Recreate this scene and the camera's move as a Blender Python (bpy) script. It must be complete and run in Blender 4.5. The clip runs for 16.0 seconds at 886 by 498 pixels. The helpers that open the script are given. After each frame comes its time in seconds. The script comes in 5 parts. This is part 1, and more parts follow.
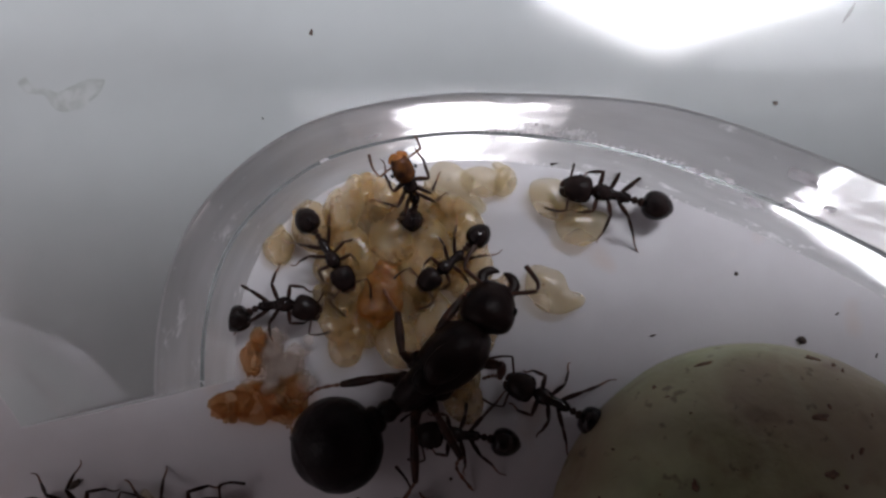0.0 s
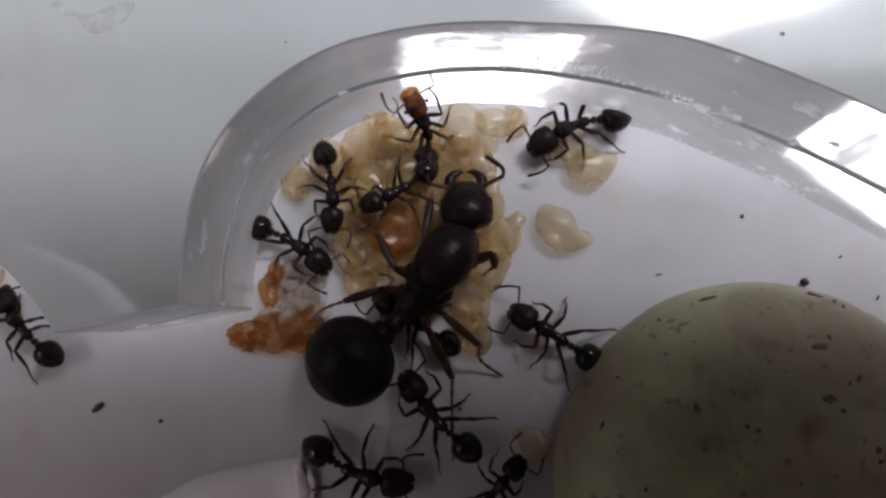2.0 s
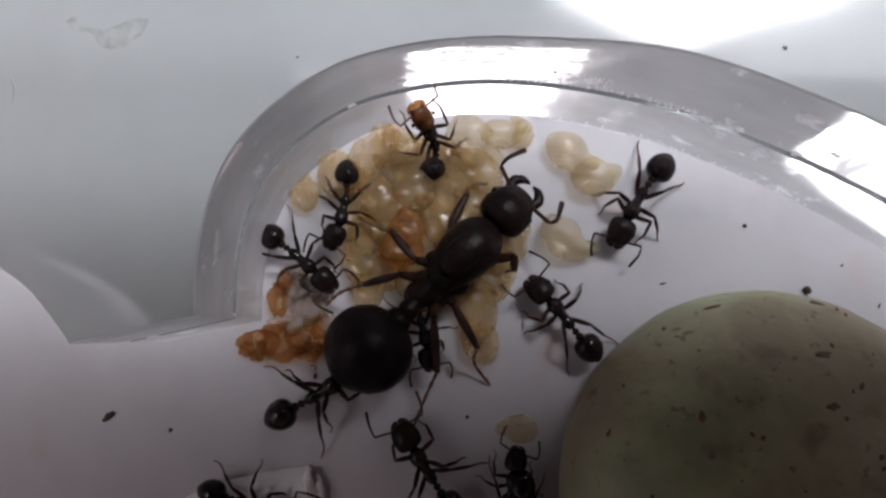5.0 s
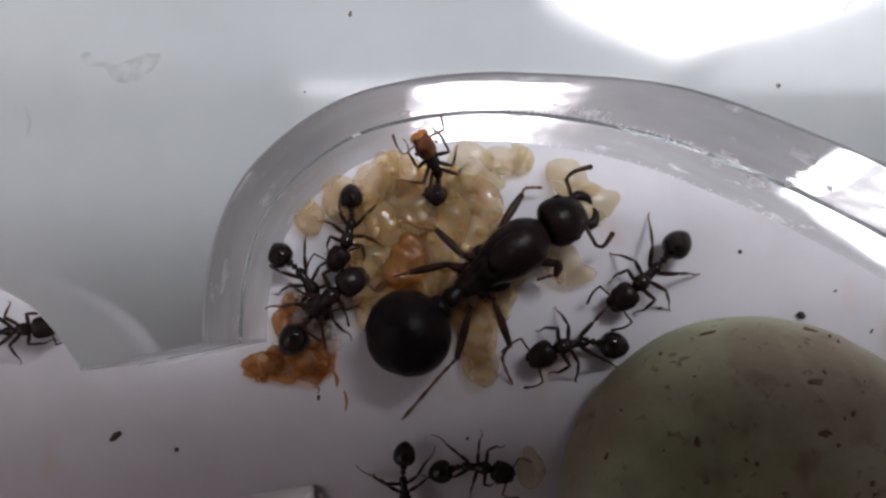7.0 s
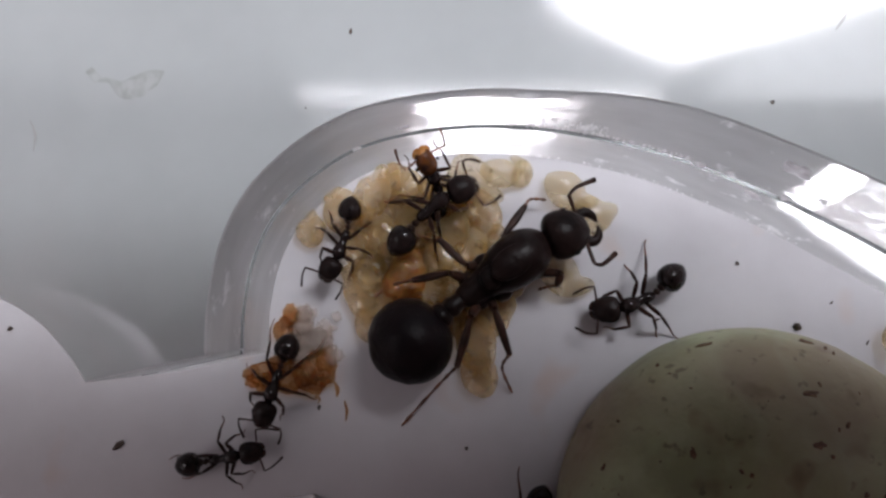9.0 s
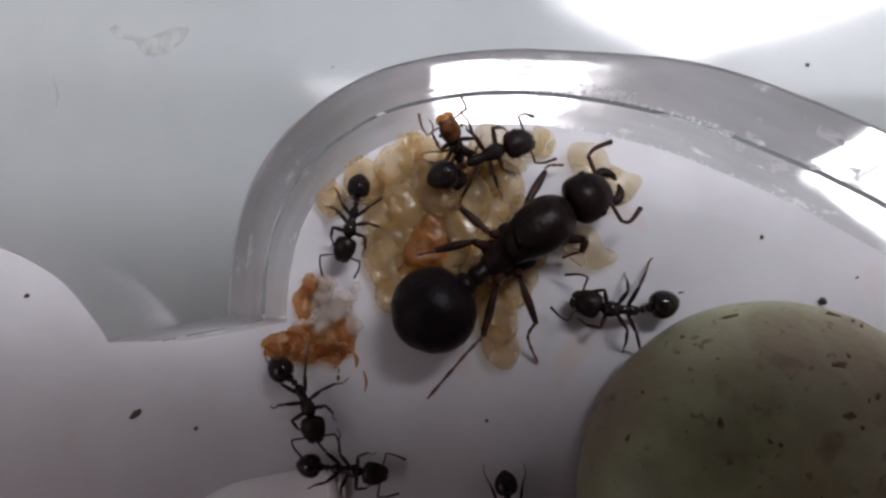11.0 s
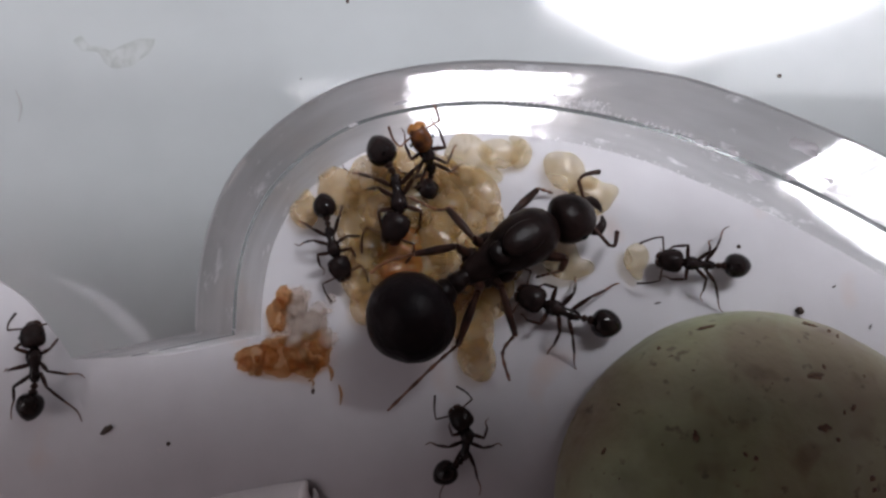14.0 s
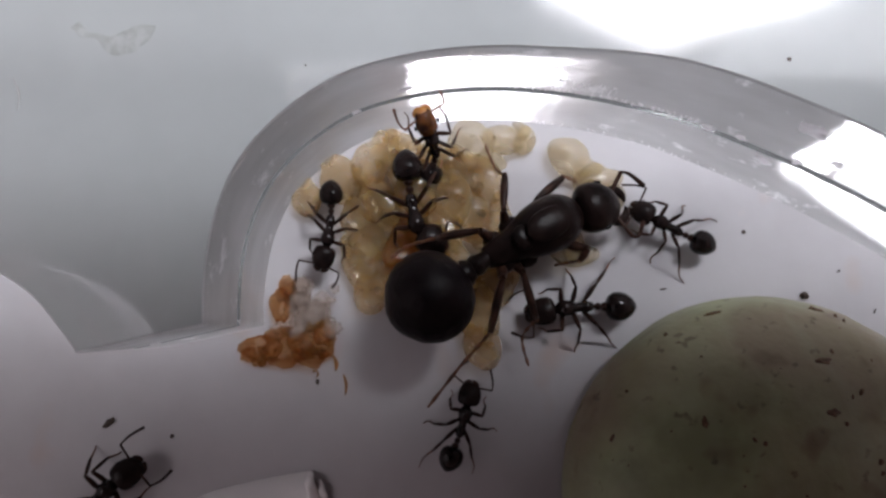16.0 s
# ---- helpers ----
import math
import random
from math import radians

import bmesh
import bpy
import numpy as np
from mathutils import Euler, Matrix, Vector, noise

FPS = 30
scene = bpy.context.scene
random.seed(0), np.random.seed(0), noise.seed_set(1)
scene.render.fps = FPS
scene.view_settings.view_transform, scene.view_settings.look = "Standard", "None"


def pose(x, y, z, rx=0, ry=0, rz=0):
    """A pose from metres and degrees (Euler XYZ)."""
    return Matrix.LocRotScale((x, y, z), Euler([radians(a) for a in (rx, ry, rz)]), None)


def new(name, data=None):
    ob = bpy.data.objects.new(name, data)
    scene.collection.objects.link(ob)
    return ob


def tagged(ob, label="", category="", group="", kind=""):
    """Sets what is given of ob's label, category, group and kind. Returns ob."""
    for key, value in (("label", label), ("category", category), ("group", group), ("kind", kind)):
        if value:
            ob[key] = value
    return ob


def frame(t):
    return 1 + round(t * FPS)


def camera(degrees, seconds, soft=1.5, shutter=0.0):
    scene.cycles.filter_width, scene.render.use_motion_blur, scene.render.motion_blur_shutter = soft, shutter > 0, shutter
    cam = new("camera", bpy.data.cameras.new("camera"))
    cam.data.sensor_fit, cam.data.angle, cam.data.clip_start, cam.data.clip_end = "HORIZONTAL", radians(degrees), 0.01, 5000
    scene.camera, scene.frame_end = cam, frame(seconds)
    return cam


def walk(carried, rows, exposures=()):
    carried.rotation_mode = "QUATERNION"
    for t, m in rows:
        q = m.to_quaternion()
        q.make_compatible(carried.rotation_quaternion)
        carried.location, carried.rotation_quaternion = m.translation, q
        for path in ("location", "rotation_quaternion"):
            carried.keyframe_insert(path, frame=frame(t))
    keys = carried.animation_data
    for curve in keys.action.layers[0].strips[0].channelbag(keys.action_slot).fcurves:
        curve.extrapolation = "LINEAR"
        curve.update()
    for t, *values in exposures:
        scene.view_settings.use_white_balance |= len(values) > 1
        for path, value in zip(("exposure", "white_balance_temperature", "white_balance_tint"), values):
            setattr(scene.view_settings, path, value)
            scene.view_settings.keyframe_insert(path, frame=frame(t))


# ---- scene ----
EXPO = 1.0
WIN_Y = 0.45
ROOM = 1.05  # half the width of the room
WIN = (-0.28, 0.95, 0.68, 1.65)  # window: left, right, sill, head
WEST_FILL = (-0.35, 0.15, 1.2, 1.65)  # opening added in the west wall for fill light: south, north, sill, head
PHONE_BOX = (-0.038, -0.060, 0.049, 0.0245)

MM = 0.001


def cam_pose(x, y, z, rx, ry, rz):
    """A camera pose given in millimetres and degrees; no turn looks straight down."""
    return pose(x * MM, y * MM, z * MM, rx, ry, rz)


cam = camera(62.0, 16.0, soft=2.6)
walk(cam, [
    (0, cam_pose(1.37, 2.55, 41.97, 6.86, -0.24, -1.28)),
    (0.5, cam_pose(1.38, 2.48, 41.64, 6.97, -0.19, -1.26)),
    (1, cam_pose(1.23, 1.27, 42.26, 6.84, -0.03, -0.89)),
    (1.5, cam_pose(1.21, -0.80, 43.03, 5.50, 0.38, -0.09)),
    (2, cam_pose(1.12, -0.53, 42.85, 6.02, 0.35, -0.30)),
    (2.5, cam_pose(1.36, -0.11, 42.86, 6.10, 0.20, -0.48)),
    (3, cam_pose(1.40, -0.29, 42.77, 6.31, 0.19, -0.45)),
    (3.5, cam_pose(1.21, -0.43, 42.92, 6.16, 0.30, -0.32)),
    (4, cam_pose(1.06, -0.24, 43.57, 6.21, 0.55, -0.46)),
    (4.2, cam_pose(0.78, -0.37, 43.34, 6.23, 0.45, -0.46)),
    (6.3, cam_pose(0.57, 0.20, 44.10, 6.80, 0.15, -0.44)),
    (6.5, cam_pose(0.63, 0.62, 44.30, 6.58, 0.24, -0.40)),
    (7, cam_pose(0.49, 0.71, 44.42, 6.83, 0.14, -0.18)),
    (7.5, cam_pose(0.37, 0.64, 44.55, 7.07, 0.20, -0.14)),
    (8, cam_pose(0.20, 0.42, 44.29, 6.78, 0.14, -0.08)),
    (8.5, cam_pose(0.16, 0.52, 44.35, 6.88, -0.09, -0.02)),
    (8.7, cam_pose(0.75, 1.08, 44.96, 7.14, 0.32, -0.08)),
    (10.8, cam_pose(-0.43, 0.06, 44.69, 7.24, 0.41, 0.36)),
    (11, cam_pose(-0.48, -0.39, 44.28, 6.86, 0.43, 0.47)),
    (11.5, cam_pose(-0.30, -0.51, 43.76, 6.32, 0.20, 0.30)),
    (12, cam_pose(-0.04, -0.23, 44.01, 6.69, 0.08, 0.22)),
    (12.5, cam_pose(0.00, 0.00, 44.00, 6.71, -0.03, 0.13)),
    (13, cam_pose(0.02, -0.09, 43.89, 6.69, -0.07, 0.17)),
    (13.5, cam_pose(0.07, -0.16, 43.81, 6.67, -0.11, 0.18)),
    (14, cam_pose(0.38, 0.12, 43.92, 7.13, -0.30, 0.09)),
    (14.5, cam_pose(0.53, 0.48, 44.31, 7.36, -0.57, -0.01)),
    (15, cam_pose(0.49, 0.16, 43.90, 7.04, -0.46, 0.03)),
    (15.5, cam_pose(0.42, -0.15, 43.33, 6.87, -0.57, 0.12)),
    (16, cam_pose(-0.46, 0.19, 43.54, 6.18, -1.02, -0.52)),
], exposures=[(0, EXPO - 0.12), (1.0, EXPO - 0.23), (1.5, EXPO - 0.18), (2.2, EXPO - 0.03), (4.0, EXPO), (6.5, EXPO + 0.05), (8.5, EXPO + 0.08), (11.5, EXPO), (12.5, EXPO + 0.03), (14.0, EXPO + 0.07), (16, EXPO + 0.05)])

# ---- world and light ----
world = bpy.data.worlds.new("room_air")
scene.world = world
world.use_nodes = True
world.node_tree.nodes["Background"].inputs["Color"].default_value = (1.0, 0.78, 0.8, 1)
world.node_tree.nodes["Background"].inputs["Strength"].default_value = 0.012

# window daylight: a dull whole, plus two lamps added to brighten wall reflections
WINDOW_LAMPS = [(WIN, 1.4), ((-0.28, 0.41, 1.33, 1.65), 7.0), ((0.5, 0.95, 0.95, 1.65), 3.0)]
for k, (opening, power) in enumerate(WINDOW_LAMPS):
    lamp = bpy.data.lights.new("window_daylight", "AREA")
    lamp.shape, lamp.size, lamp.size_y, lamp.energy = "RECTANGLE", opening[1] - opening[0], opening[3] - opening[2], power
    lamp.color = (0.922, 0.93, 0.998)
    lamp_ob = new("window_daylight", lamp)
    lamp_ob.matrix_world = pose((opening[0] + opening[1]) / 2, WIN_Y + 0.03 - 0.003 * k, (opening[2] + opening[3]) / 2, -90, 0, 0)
# added fill lamp, no known source: lifts the left side of the floor
lamp = bpy.data.lights.new("west_window_daylight", "AREA")
lamp.shape, lamp.size, lamp.size_y, lamp.energy, lamp.color = "RECTANGLE", WEST_FILL[3] - WEST_FILL[2], WEST_FILL[1] - WEST_FILL[0], 2.0, (0.98, 0.93, 0.95)
new("west_window_daylight", lamp).matrix_world = pose(-ROOM - 0.03, (WEST_FILL[0] + WEST_FILL[1]) / 2, (WEST_FILL[2] + WEST_FILL[3]) / 2, 0, -90, 0)
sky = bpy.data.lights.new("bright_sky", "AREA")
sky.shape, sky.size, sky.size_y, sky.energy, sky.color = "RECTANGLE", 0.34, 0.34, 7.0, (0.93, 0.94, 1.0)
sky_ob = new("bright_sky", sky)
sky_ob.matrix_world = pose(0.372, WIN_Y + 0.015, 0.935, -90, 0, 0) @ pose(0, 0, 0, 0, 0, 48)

# ---- materials ----
def material(name, colour, rough=0.5, metal=0.0, coat=0.0, sss=0.0, sss_radius=(1, 1, 1), sss_scale=0.001, transmission=0.0, ior=1.45, spec=0.5):
    m = bpy.data.materials.new(name)
    m.use_nodes = True
    b = m.node_tree.nodes["Principled BSDF"]
    b.inputs["Base Color"].default_value = (*colour, 1)
    b.inputs["Roughness"].default_value = rough
    b.inputs["Metallic"].default_value = metal
    b.inputs["Coat Weight"].default_value = coat
    b.inputs["Subsurface Weight"].default_value = sss
    b.inputs["Subsurface Radius"].default_value = sss_radius
    b.inputs["Subsurface Scale"].default_value = sss_scale
    b.inputs["Transmission Weight"].default_value = transmission
    b.inputs["IOR"].default_value = ior
    b.inputs["Specular IOR Level"].default_value = spec
    return m


def node(m, kind, **values):
    n = m.node_tree.nodes.new(kind)
    for key, value in values.items():
        n.inputs[key].default_value = value
    return n


def wire(m, a, out, b, into):
    m.node_tree.links.new(a.outputs[out], b.inputs[into])


def mottle(m, scale, low, high, detail=5, spread=(0.35, 0.65), bump=0.0, bump_scale=None, distance=0.0001):
    """Varies the colour between low and high by noise, with a fine relief."""
    b = m.node_tree.nodes["Principled BSDF"]
    coords = m.node_tree.nodes.new("ShaderNodeTexCoord")
    n = node(m, "ShaderNodeTexNoise", Scale=scale, Detail=detail, Roughness=0.6)
    wire(m, coords, "Object", n, "Vector")
    r = m.node_tree.nodes.new("ShaderNodeValToRGB")
    r.color_ramp.elements[0].position, r.color_ramp.elements[1].position = spread
    r.color_ramp.elements[0].color, r.color_ramp.elements[1].color = (*low, 1), (*high, 1)
    wire(m, n, "Fac", r, "Fac")
    wire(m, r, "Color", b, "Base Color")
    if bump:
        f = node(m, "ShaderNodeTexNoise", Scale=bump_scale or scale * 6, Detail=4)
        wire(m, coords, "Object", f, "Vector")
        h = node(m, "ShaderNodeBump", Strength=bump, Distance=distance)
        wire(m, f, "Fac", h, "Height")
        wire(m, h, "Normal", b, "Normal")
    return m


def spots(m, scale, colour, threshold, soft=0.04, strength=1.0):
    """Blotches of another colour over whatever feeds the base colour."""
    b = m.node_tree.nodes["Principled BSDF"]
    coords = m.node_tree.nodes.new("ShaderNodeTexCoord")
    n = node(m, "ShaderNodeTexNoise", Scale=scale, Detail=2, Roughness=0.5)
    wire(m, coords, "Object", n, "Vector")
    r = m.node_tree.nodes.new("ShaderNodeValToRGB")
    r.color_ramp.elements[0].position, r.color_ramp.elements[1].position = threshold, threshold + soft
    r.color_ramp.elements[0].color, r.color_ramp.elements[1].color = (0, 0, 0, 1), (strength, strength, strength, 1)
    wire(m, n, "Fac", r, "Fac")
    mix = m.node_tree.nodes.new("ShaderNodeMix")
    mix.data_type = "RGBA"
    old = b.inputs["Base Color"].links[0].from_socket
    m.node_tree.links.new(old, mix.inputs[6])
    mix.inputs[7].default_value = (*colour, 1)
    wire(m, r, "Color", mix, "Factor")
    m.node_tree.links.new(mix.outputs[2], b.inputs["Base Color"])
    return m


def sheer(m, share, tint, wet=0.0):
    """Lets a share of the light straight through, tinted, as moist flesh does, under a wet skin."""
    tree = m.node_tree
    clear = node(m, "ShaderNodeBsdfTransparent", Color=(*tint, 1))
    mix = node(m, "ShaderNodeMixShader", Fac=share)
    body, out = tree.nodes["Principled BSDF"], tree.nodes["Material Output"]
    tree.links.new(body.outputs[0], mix.inputs[1])
    tree.links.new(clear.outputs[0], mix.inputs[2])
    if wet:
        film = node(m, "ShaderNodeBsdfGlossy", Roughness=wet, Color=(1, 1, 1, 1))
        top = node(m, "ShaderNodeMixShader", Fac=0.015)
        tree.links.new(body.inputs["Normal"].links[0].from_socket, film.inputs["Normal"])
        tree.links.new(mix.outputs[0], top.inputs[1])
        tree.links.new(film.outputs[0], top.inputs[2])
        mix = top
    tree.links.new(mix.outputs[0], out.inputs["Surface"])
    return m


CHITIN = mottle(material("black_chitin", (0.02, 0.013, 0.013), 0.085, spec=0.32), 900, (0.008, 0.006, 0.006), (0.022, 0.013, 0.012), bump=0.05, bump_scale=5200, distance=0.00004)
CHITIN_HEAD = mottle(material("head_chitin", (0.009, 0.006, 0.006), 0.25, spec=0.16), 900, (0.008, 0.006, 0.006), (0.02, 0.012, 0.011), bump=0.5, bump_scale=7000, distance=0.00005)
QUEEN_CHITIN = mottle(material("queen_chitin", (0.012, 0.008, 0.008), 0.3, spec=0.12), 420, (0.006, 0.004, 0.004), (0.018, 0.01, 0.009), bump=0.45, bump_scale=2400, distance=0.00014)
QUEEN_GASTER = mottle(material("queen_gaster_chitin", (0.01, 0.007, 0.007), 0.38, spec=0.13), 260, (0.006, 0.004, 0.005), (0.015, 0.009, 0.009), bump=0.6, bump_scale=2800, distance=0.0001)
LIMB = mottle(material("limb_chitin", (0.02, 0.011, 0.01), 0.4, spec=0.2), 1200, (0.013, 0.007, 0.006), (0.05, 0.022, 0.015))
TARSUS = mottle(material("tarsus_chitin", (0.07, 0.03, 0.018), 0.45, sss=0.2, sss_radius=(1, 0.4, 0.2), sss_scale=0.0001), 1500, (0.06, 0.025, 0.015), (0.2, 0.085, 0.045))
# callow red, plus light shining through the head, put into these two colours
RED_CHITIN = mottle(material("callow_backlit_chitin", (0.2, 0.07, 0.03), 0.22, sss=0.3, sss_radius=(1, 0.35, 0.15), sss_scale=0.0003), 1500, (0.03, 0.011, 0.006), (0.15, 0.052, 0.016), bump=0.4, bump_scale=6000, distance=0.00005)
AMBER = mottle(material("backlit_amber_chitin", (0.55, 0.24, 0.07), 0.25, sss=0.4, sss_radius=(1, 0.5, 0.2), sss_scale=0.0003), 2000, (0.3, 0.11, 0.03), (0.45, 0.21, 0.07))
EYE = material("eye_black", (0.004, 0.004, 0.005), 0.12)
LARVA = sheer(mottle(material("larva_skin", (0.5, 0.38, 0.2), 0.4, sss=1.0, sss_radius=(1.0, 0.8, 0.45), sss_scale=0.002, spec=0.2), 300, (0.44, 0.29, 0.125), (0.62, 0.49, 0.31), bump=0.18, bump_scale=900, distance=0.00015), 0.77, (0.976, 0.922, 0.832), 0.14)
LARVA_PALE = sheer(mottle(material("pale_larva_skin", (0.6, 0.52, 0.34), 0.4, sss=1.0, sss_radius=(1.0, 0.85, 0.55), sss_scale=0.002, spec=0.2), 300, (0.48, 0.385, 0.225), (0.63, 0.53, 0.365), bump=0.18, bump_scale=900, distance=0.00015), 0.81, (0.978, 0.938, 0.862), 0.14)
PUPA = sheer(mottle(material("orange_brown_flesh", (0.6, 0.3, 0.1), 0.35, sss=0.8, sss_radius=(1.0, 0.5, 0.2), sss_scale=0.0012, coat=0.3), 700, (0.3, 0.11, 0.03), (0.55, 0.3, 0.12), bump=0.5, bump_scale=2500, distance=0.0001), 0.66, (0.86, 0.64, 0.42), 0.2)
CRUMB = sheer(mottle(material("rust_brown_crumb", (0.45, 0.17, 0.05), 0.6, sss=0.8, sss_radius=(1.0, 0.5, 0.25), sss_scale=0.0012, spec=0.2), 420, (0.26, 0.08, 0.02), (0.6, 0.34, 0.18), spread=(0.3, 0.7), bump=0.4, bump_scale=1800, distance=0.0001), 0.83, (0.92, 0.76, 0.58))
FLAKE = sheer(mottle(material("pale_food_flake", (0.74, 0.62, 0.54), 0.7), 500, (0.68, 0.54, 0.46), (0.8, 0.71, 0.66), bump=0.3, bump_scale=2000, distance=0.0002), 0.82, (0.99, 0.972, 0.958))
PLASTER = spots(mottle(material("white_nest_floor", (0.5, 0.48, 0.5), 0.42, spec=0.4), 90, (0.49, 0.472, 0.494), (0.565, 0.55, 0.573), detail=6, bump=0.14, bump_scale=700, distance=0.0001), 210, (0.54, 0.4, 0.34), 0.61, 0.14, 0.5)
spots(PLASTER, 900, (0.57, 0.53, 0.53), 0.68, 0.1, 0.35)
CLEAR_TOP = material("scuffed_hazy_acrylic", (0.98, 0.985, 0.985), 0.1, transmission=1.0, ior=1.49, coat=1.0)
CLEAR_TOP.node_tree.nodes["Principled BSDF"].inputs["Coat Roughness"].default_value = 0.09
def hazed(m, low, high):
    """A pale diffuse veil over a clear sheet, standing in for bright haze."""
    tree = m.node_tree
    coords = tree.nodes.new("ShaderNodeTexCoord")
    cloud = node(m, "ShaderNodeTexNoise", Scale=55.0, Detail=5.0, Roughness=0.6)
    wire(m, coords, "Object", cloud, "Vector")
    share = node(m, "ShaderNodeMapRange", **{"From Min": 0.3, "From Max": 0.7, "To Min": low, "To Max": high})
    wire(m, cloud, "Fac", share, "Value")
    veil = node(m, "ShaderNodeBsdfDiffuse", Color=(0.84, 0.895, 0.905, 1))
    mix = tree.nodes.new("ShaderNodeMixShader")
    wire(m, share, "Result", mix, "Fac")
    tree.links.new(tree.nodes["Principled BSDF"].outputs[0], mix.inputs[1])
    tree.links.new(veil.outputs[0], mix.inputs[2])
    tree.links.new(mix.outputs[0], tree.nodes["Material Output"].inputs["Surface"])


hazed(CLEAR_TOP, 0.52, 0.64)
CLEAR_WALL = material("machined_acrylic", (0.96, 0.96, 0.965), 0.14, transmission=0.86, ior=1.49)


def frosted(m, low, high, cloudy=0.45):
    """Milling marks that run along the wall: they scatter light in streaks."""
    tree = m.node_tree
    coords = tree.nodes.new("ShaderNodeTexCoord")
    stretch = tree.nodes.new("ShaderNodeMapping")
    stretch.inputs["Scale"].default_value = (170, 170, 420)
    wire(m, coords, "Object", stretch, "Vector")
    marks = node(m, "ShaderNodeTexNoise", Scale=1.0, Detail=3.0)
    wire(m, stretch, "Vector", marks, "Vector")
    bump = node(m, "ShaderNodeBump", Strength=0.2, Distance=0.0003)
    wire(m, marks, "Fac", bump, "Height")
    body, out = tree.nodes["Principled BSDF"], tree.nodes["Material Output"]
    across = tree.nodes.new("ShaderNodeMapping")
    across.inputs["Scale"].default_value = (420, 420, 110)
    wire(m, coords, "Object", across, "Vector")
    chatter = node(m, "ShaderNodeTexNoise", Scale=1.0, Detail=2.0)
    wire(m, across, "Vector", chatter, "Vector")
    ripple = node(m, "ShaderNodeBump", Strength=0.35, Distance=0.0003)
    wire(m, chatter, "Fac", ripple, "Height")
    wire(m, bump, "Normal", ripple, "Normal")
    wire(m, ripple, "Normal", body, "Normal")
    share = node(m, "ShaderNodeMapRange", **{"From Min": 0.3, "From Max": 0.7, "To Min": low, "To Max": high})
    wire(m, marks, "Fac", share, "Value")
    haze = node(m, "ShaderNodeBsdfTranslucent", Color=(0.95, 0.93, 0.95, 1))
    mix = tree.nodes.new("ShaderNodeMixShader")
    cloud = node(m, "ShaderNodeTexNoise", Scale=420.0, Detail=4.0, Roughness=0.65)
    wire(m, coords, "Object", cloud, "Vector")
    patch = node(m, "ShaderNodeMapRange", **{"From Min": 0.5, "From Max": 0.72, "To Min": 0.0, "To Max": cloudy})
    wire(m, cloud, "Fac", patch, "Value")
    both = tree.nodes.new("ShaderNodeMath")
    both.operation = "MAXIMUM"
    tree.links.new(share.outputs["Result"], both.inputs[0])
    tree.links.new(patch.outputs["Result"], both.inputs[1])
    wire(m, both, "Value", mix, "Fac")
    tree.links.new(body.outputs[0], mix.inputs[1])
    tree.links.new(haze.outputs[0], mix.inputs[2])
    tree.links.new(mix.outputs[0], out.inputs["Surface"])


frosted(CLEAR_WALL, 0.42, 0.58, 0.95)
POLISHED_WALL = material("polished_acrylic", (0.96, 0.96, 0.965), 0.05, transmission=0.97, ior=1.49)
frosted(POLISHED_WALL, 0.02, 0.08, 0.08)
SIDE = material("sawn_acrylic_side", (0.98, 0.985, 0.985), 0.02, transmission=1.0, ior=1.49)
side_waves = node(SIDE, "ShaderNodeTexNoise", Scale=160.0, Detail=3.0)
side_bump = node(SIDE, "ShaderNodeBump", Strength=0.3, Distance=0.0003)
side_coords = SIDE.node_tree.nodes.new("ShaderNodeTexCoord")
wire(SIDE, side_coords, "Object", side_waves, "Vector")
wire(SIDE, side_waves, "Fac", side_bump, "Height")
wire(SIDE, side_bump, "Normal", SIDE.node_tree.nodes["Principled BSDF"], "Normal")
SEAM_GLUE = mottle(material("grey_seam_glue", (0.3, 0.3, 0.32), 0.3), 300, (0.6, 0.6, 0.62), (0.75, 0.75, 0.77))
RIM = material("chamfered_acrylic_rim", (0.95, 0.955, 0.97), 0.25, transmission=0.7, ior=1.49)
frosted(RIM, 0.5, 0.65)
# whitened so that tiny pieces pass for bright glints
GLINT_WHITE = material("white_glint", (0.97, 0.97, 0.98), 0.08, transmission=0.45, ior=1.33, coat=1.0)
frosted(GLINT_WHITE, 0.9, 0.95)
CLEAR = material("clear_acrylic", (0.98, 0.985, 0.985), 0.02, transmission=1.0, ior=1.49)
TABLE = mottle(material("grey_table", (0.08, 0.083, 0.086), 0.6), 30, (0.09, 0.095, 0.096), (0.115, 0.121, 0.122), detail=3)
# unseen room surfaces: the warm dark limits bounced light, the white adds it
WALL = mottle(material("low_bounce_plaster", (0.12, 0.068, 0.065), 0.8), 4, (0.11, 0.062, 0.06), (0.13, 0.074, 0.07))
BOUNCE_WHITE = mottle(material("bounce_white_paint", (0.78, 0.72, 0.72), 0.8), 4, (0.75, 0.69, 0.69), (0.82, 0.76, 0.76))
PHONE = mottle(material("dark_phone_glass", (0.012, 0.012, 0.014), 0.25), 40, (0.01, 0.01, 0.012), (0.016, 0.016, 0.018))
GRAPE = mottle(material("green_grape_skin", (0.25, 0.27, 0.16), 0.42, sss=0.2, sss_radius=(0.7, 1.0, 0.35), sss_scale=0.002, spec=0.35), 150, (0.26, 0.28, 0.165), (0.46, 0.48, 0.295), detail=8, bump=0.5, bump_scale=900, distance=0.00018)
spots(GRAPE, 90, (0.2, 0.135, 0.1), 0.43, 0.2, 0.75)
veins = node(GRAPE, "ShaderNodeTexWave", Scale=70.0, Distortion=11.0, Detail=3.0)
vein_coords = GRAPE.node_tree.nodes.new("ShaderNodeTexCoord")
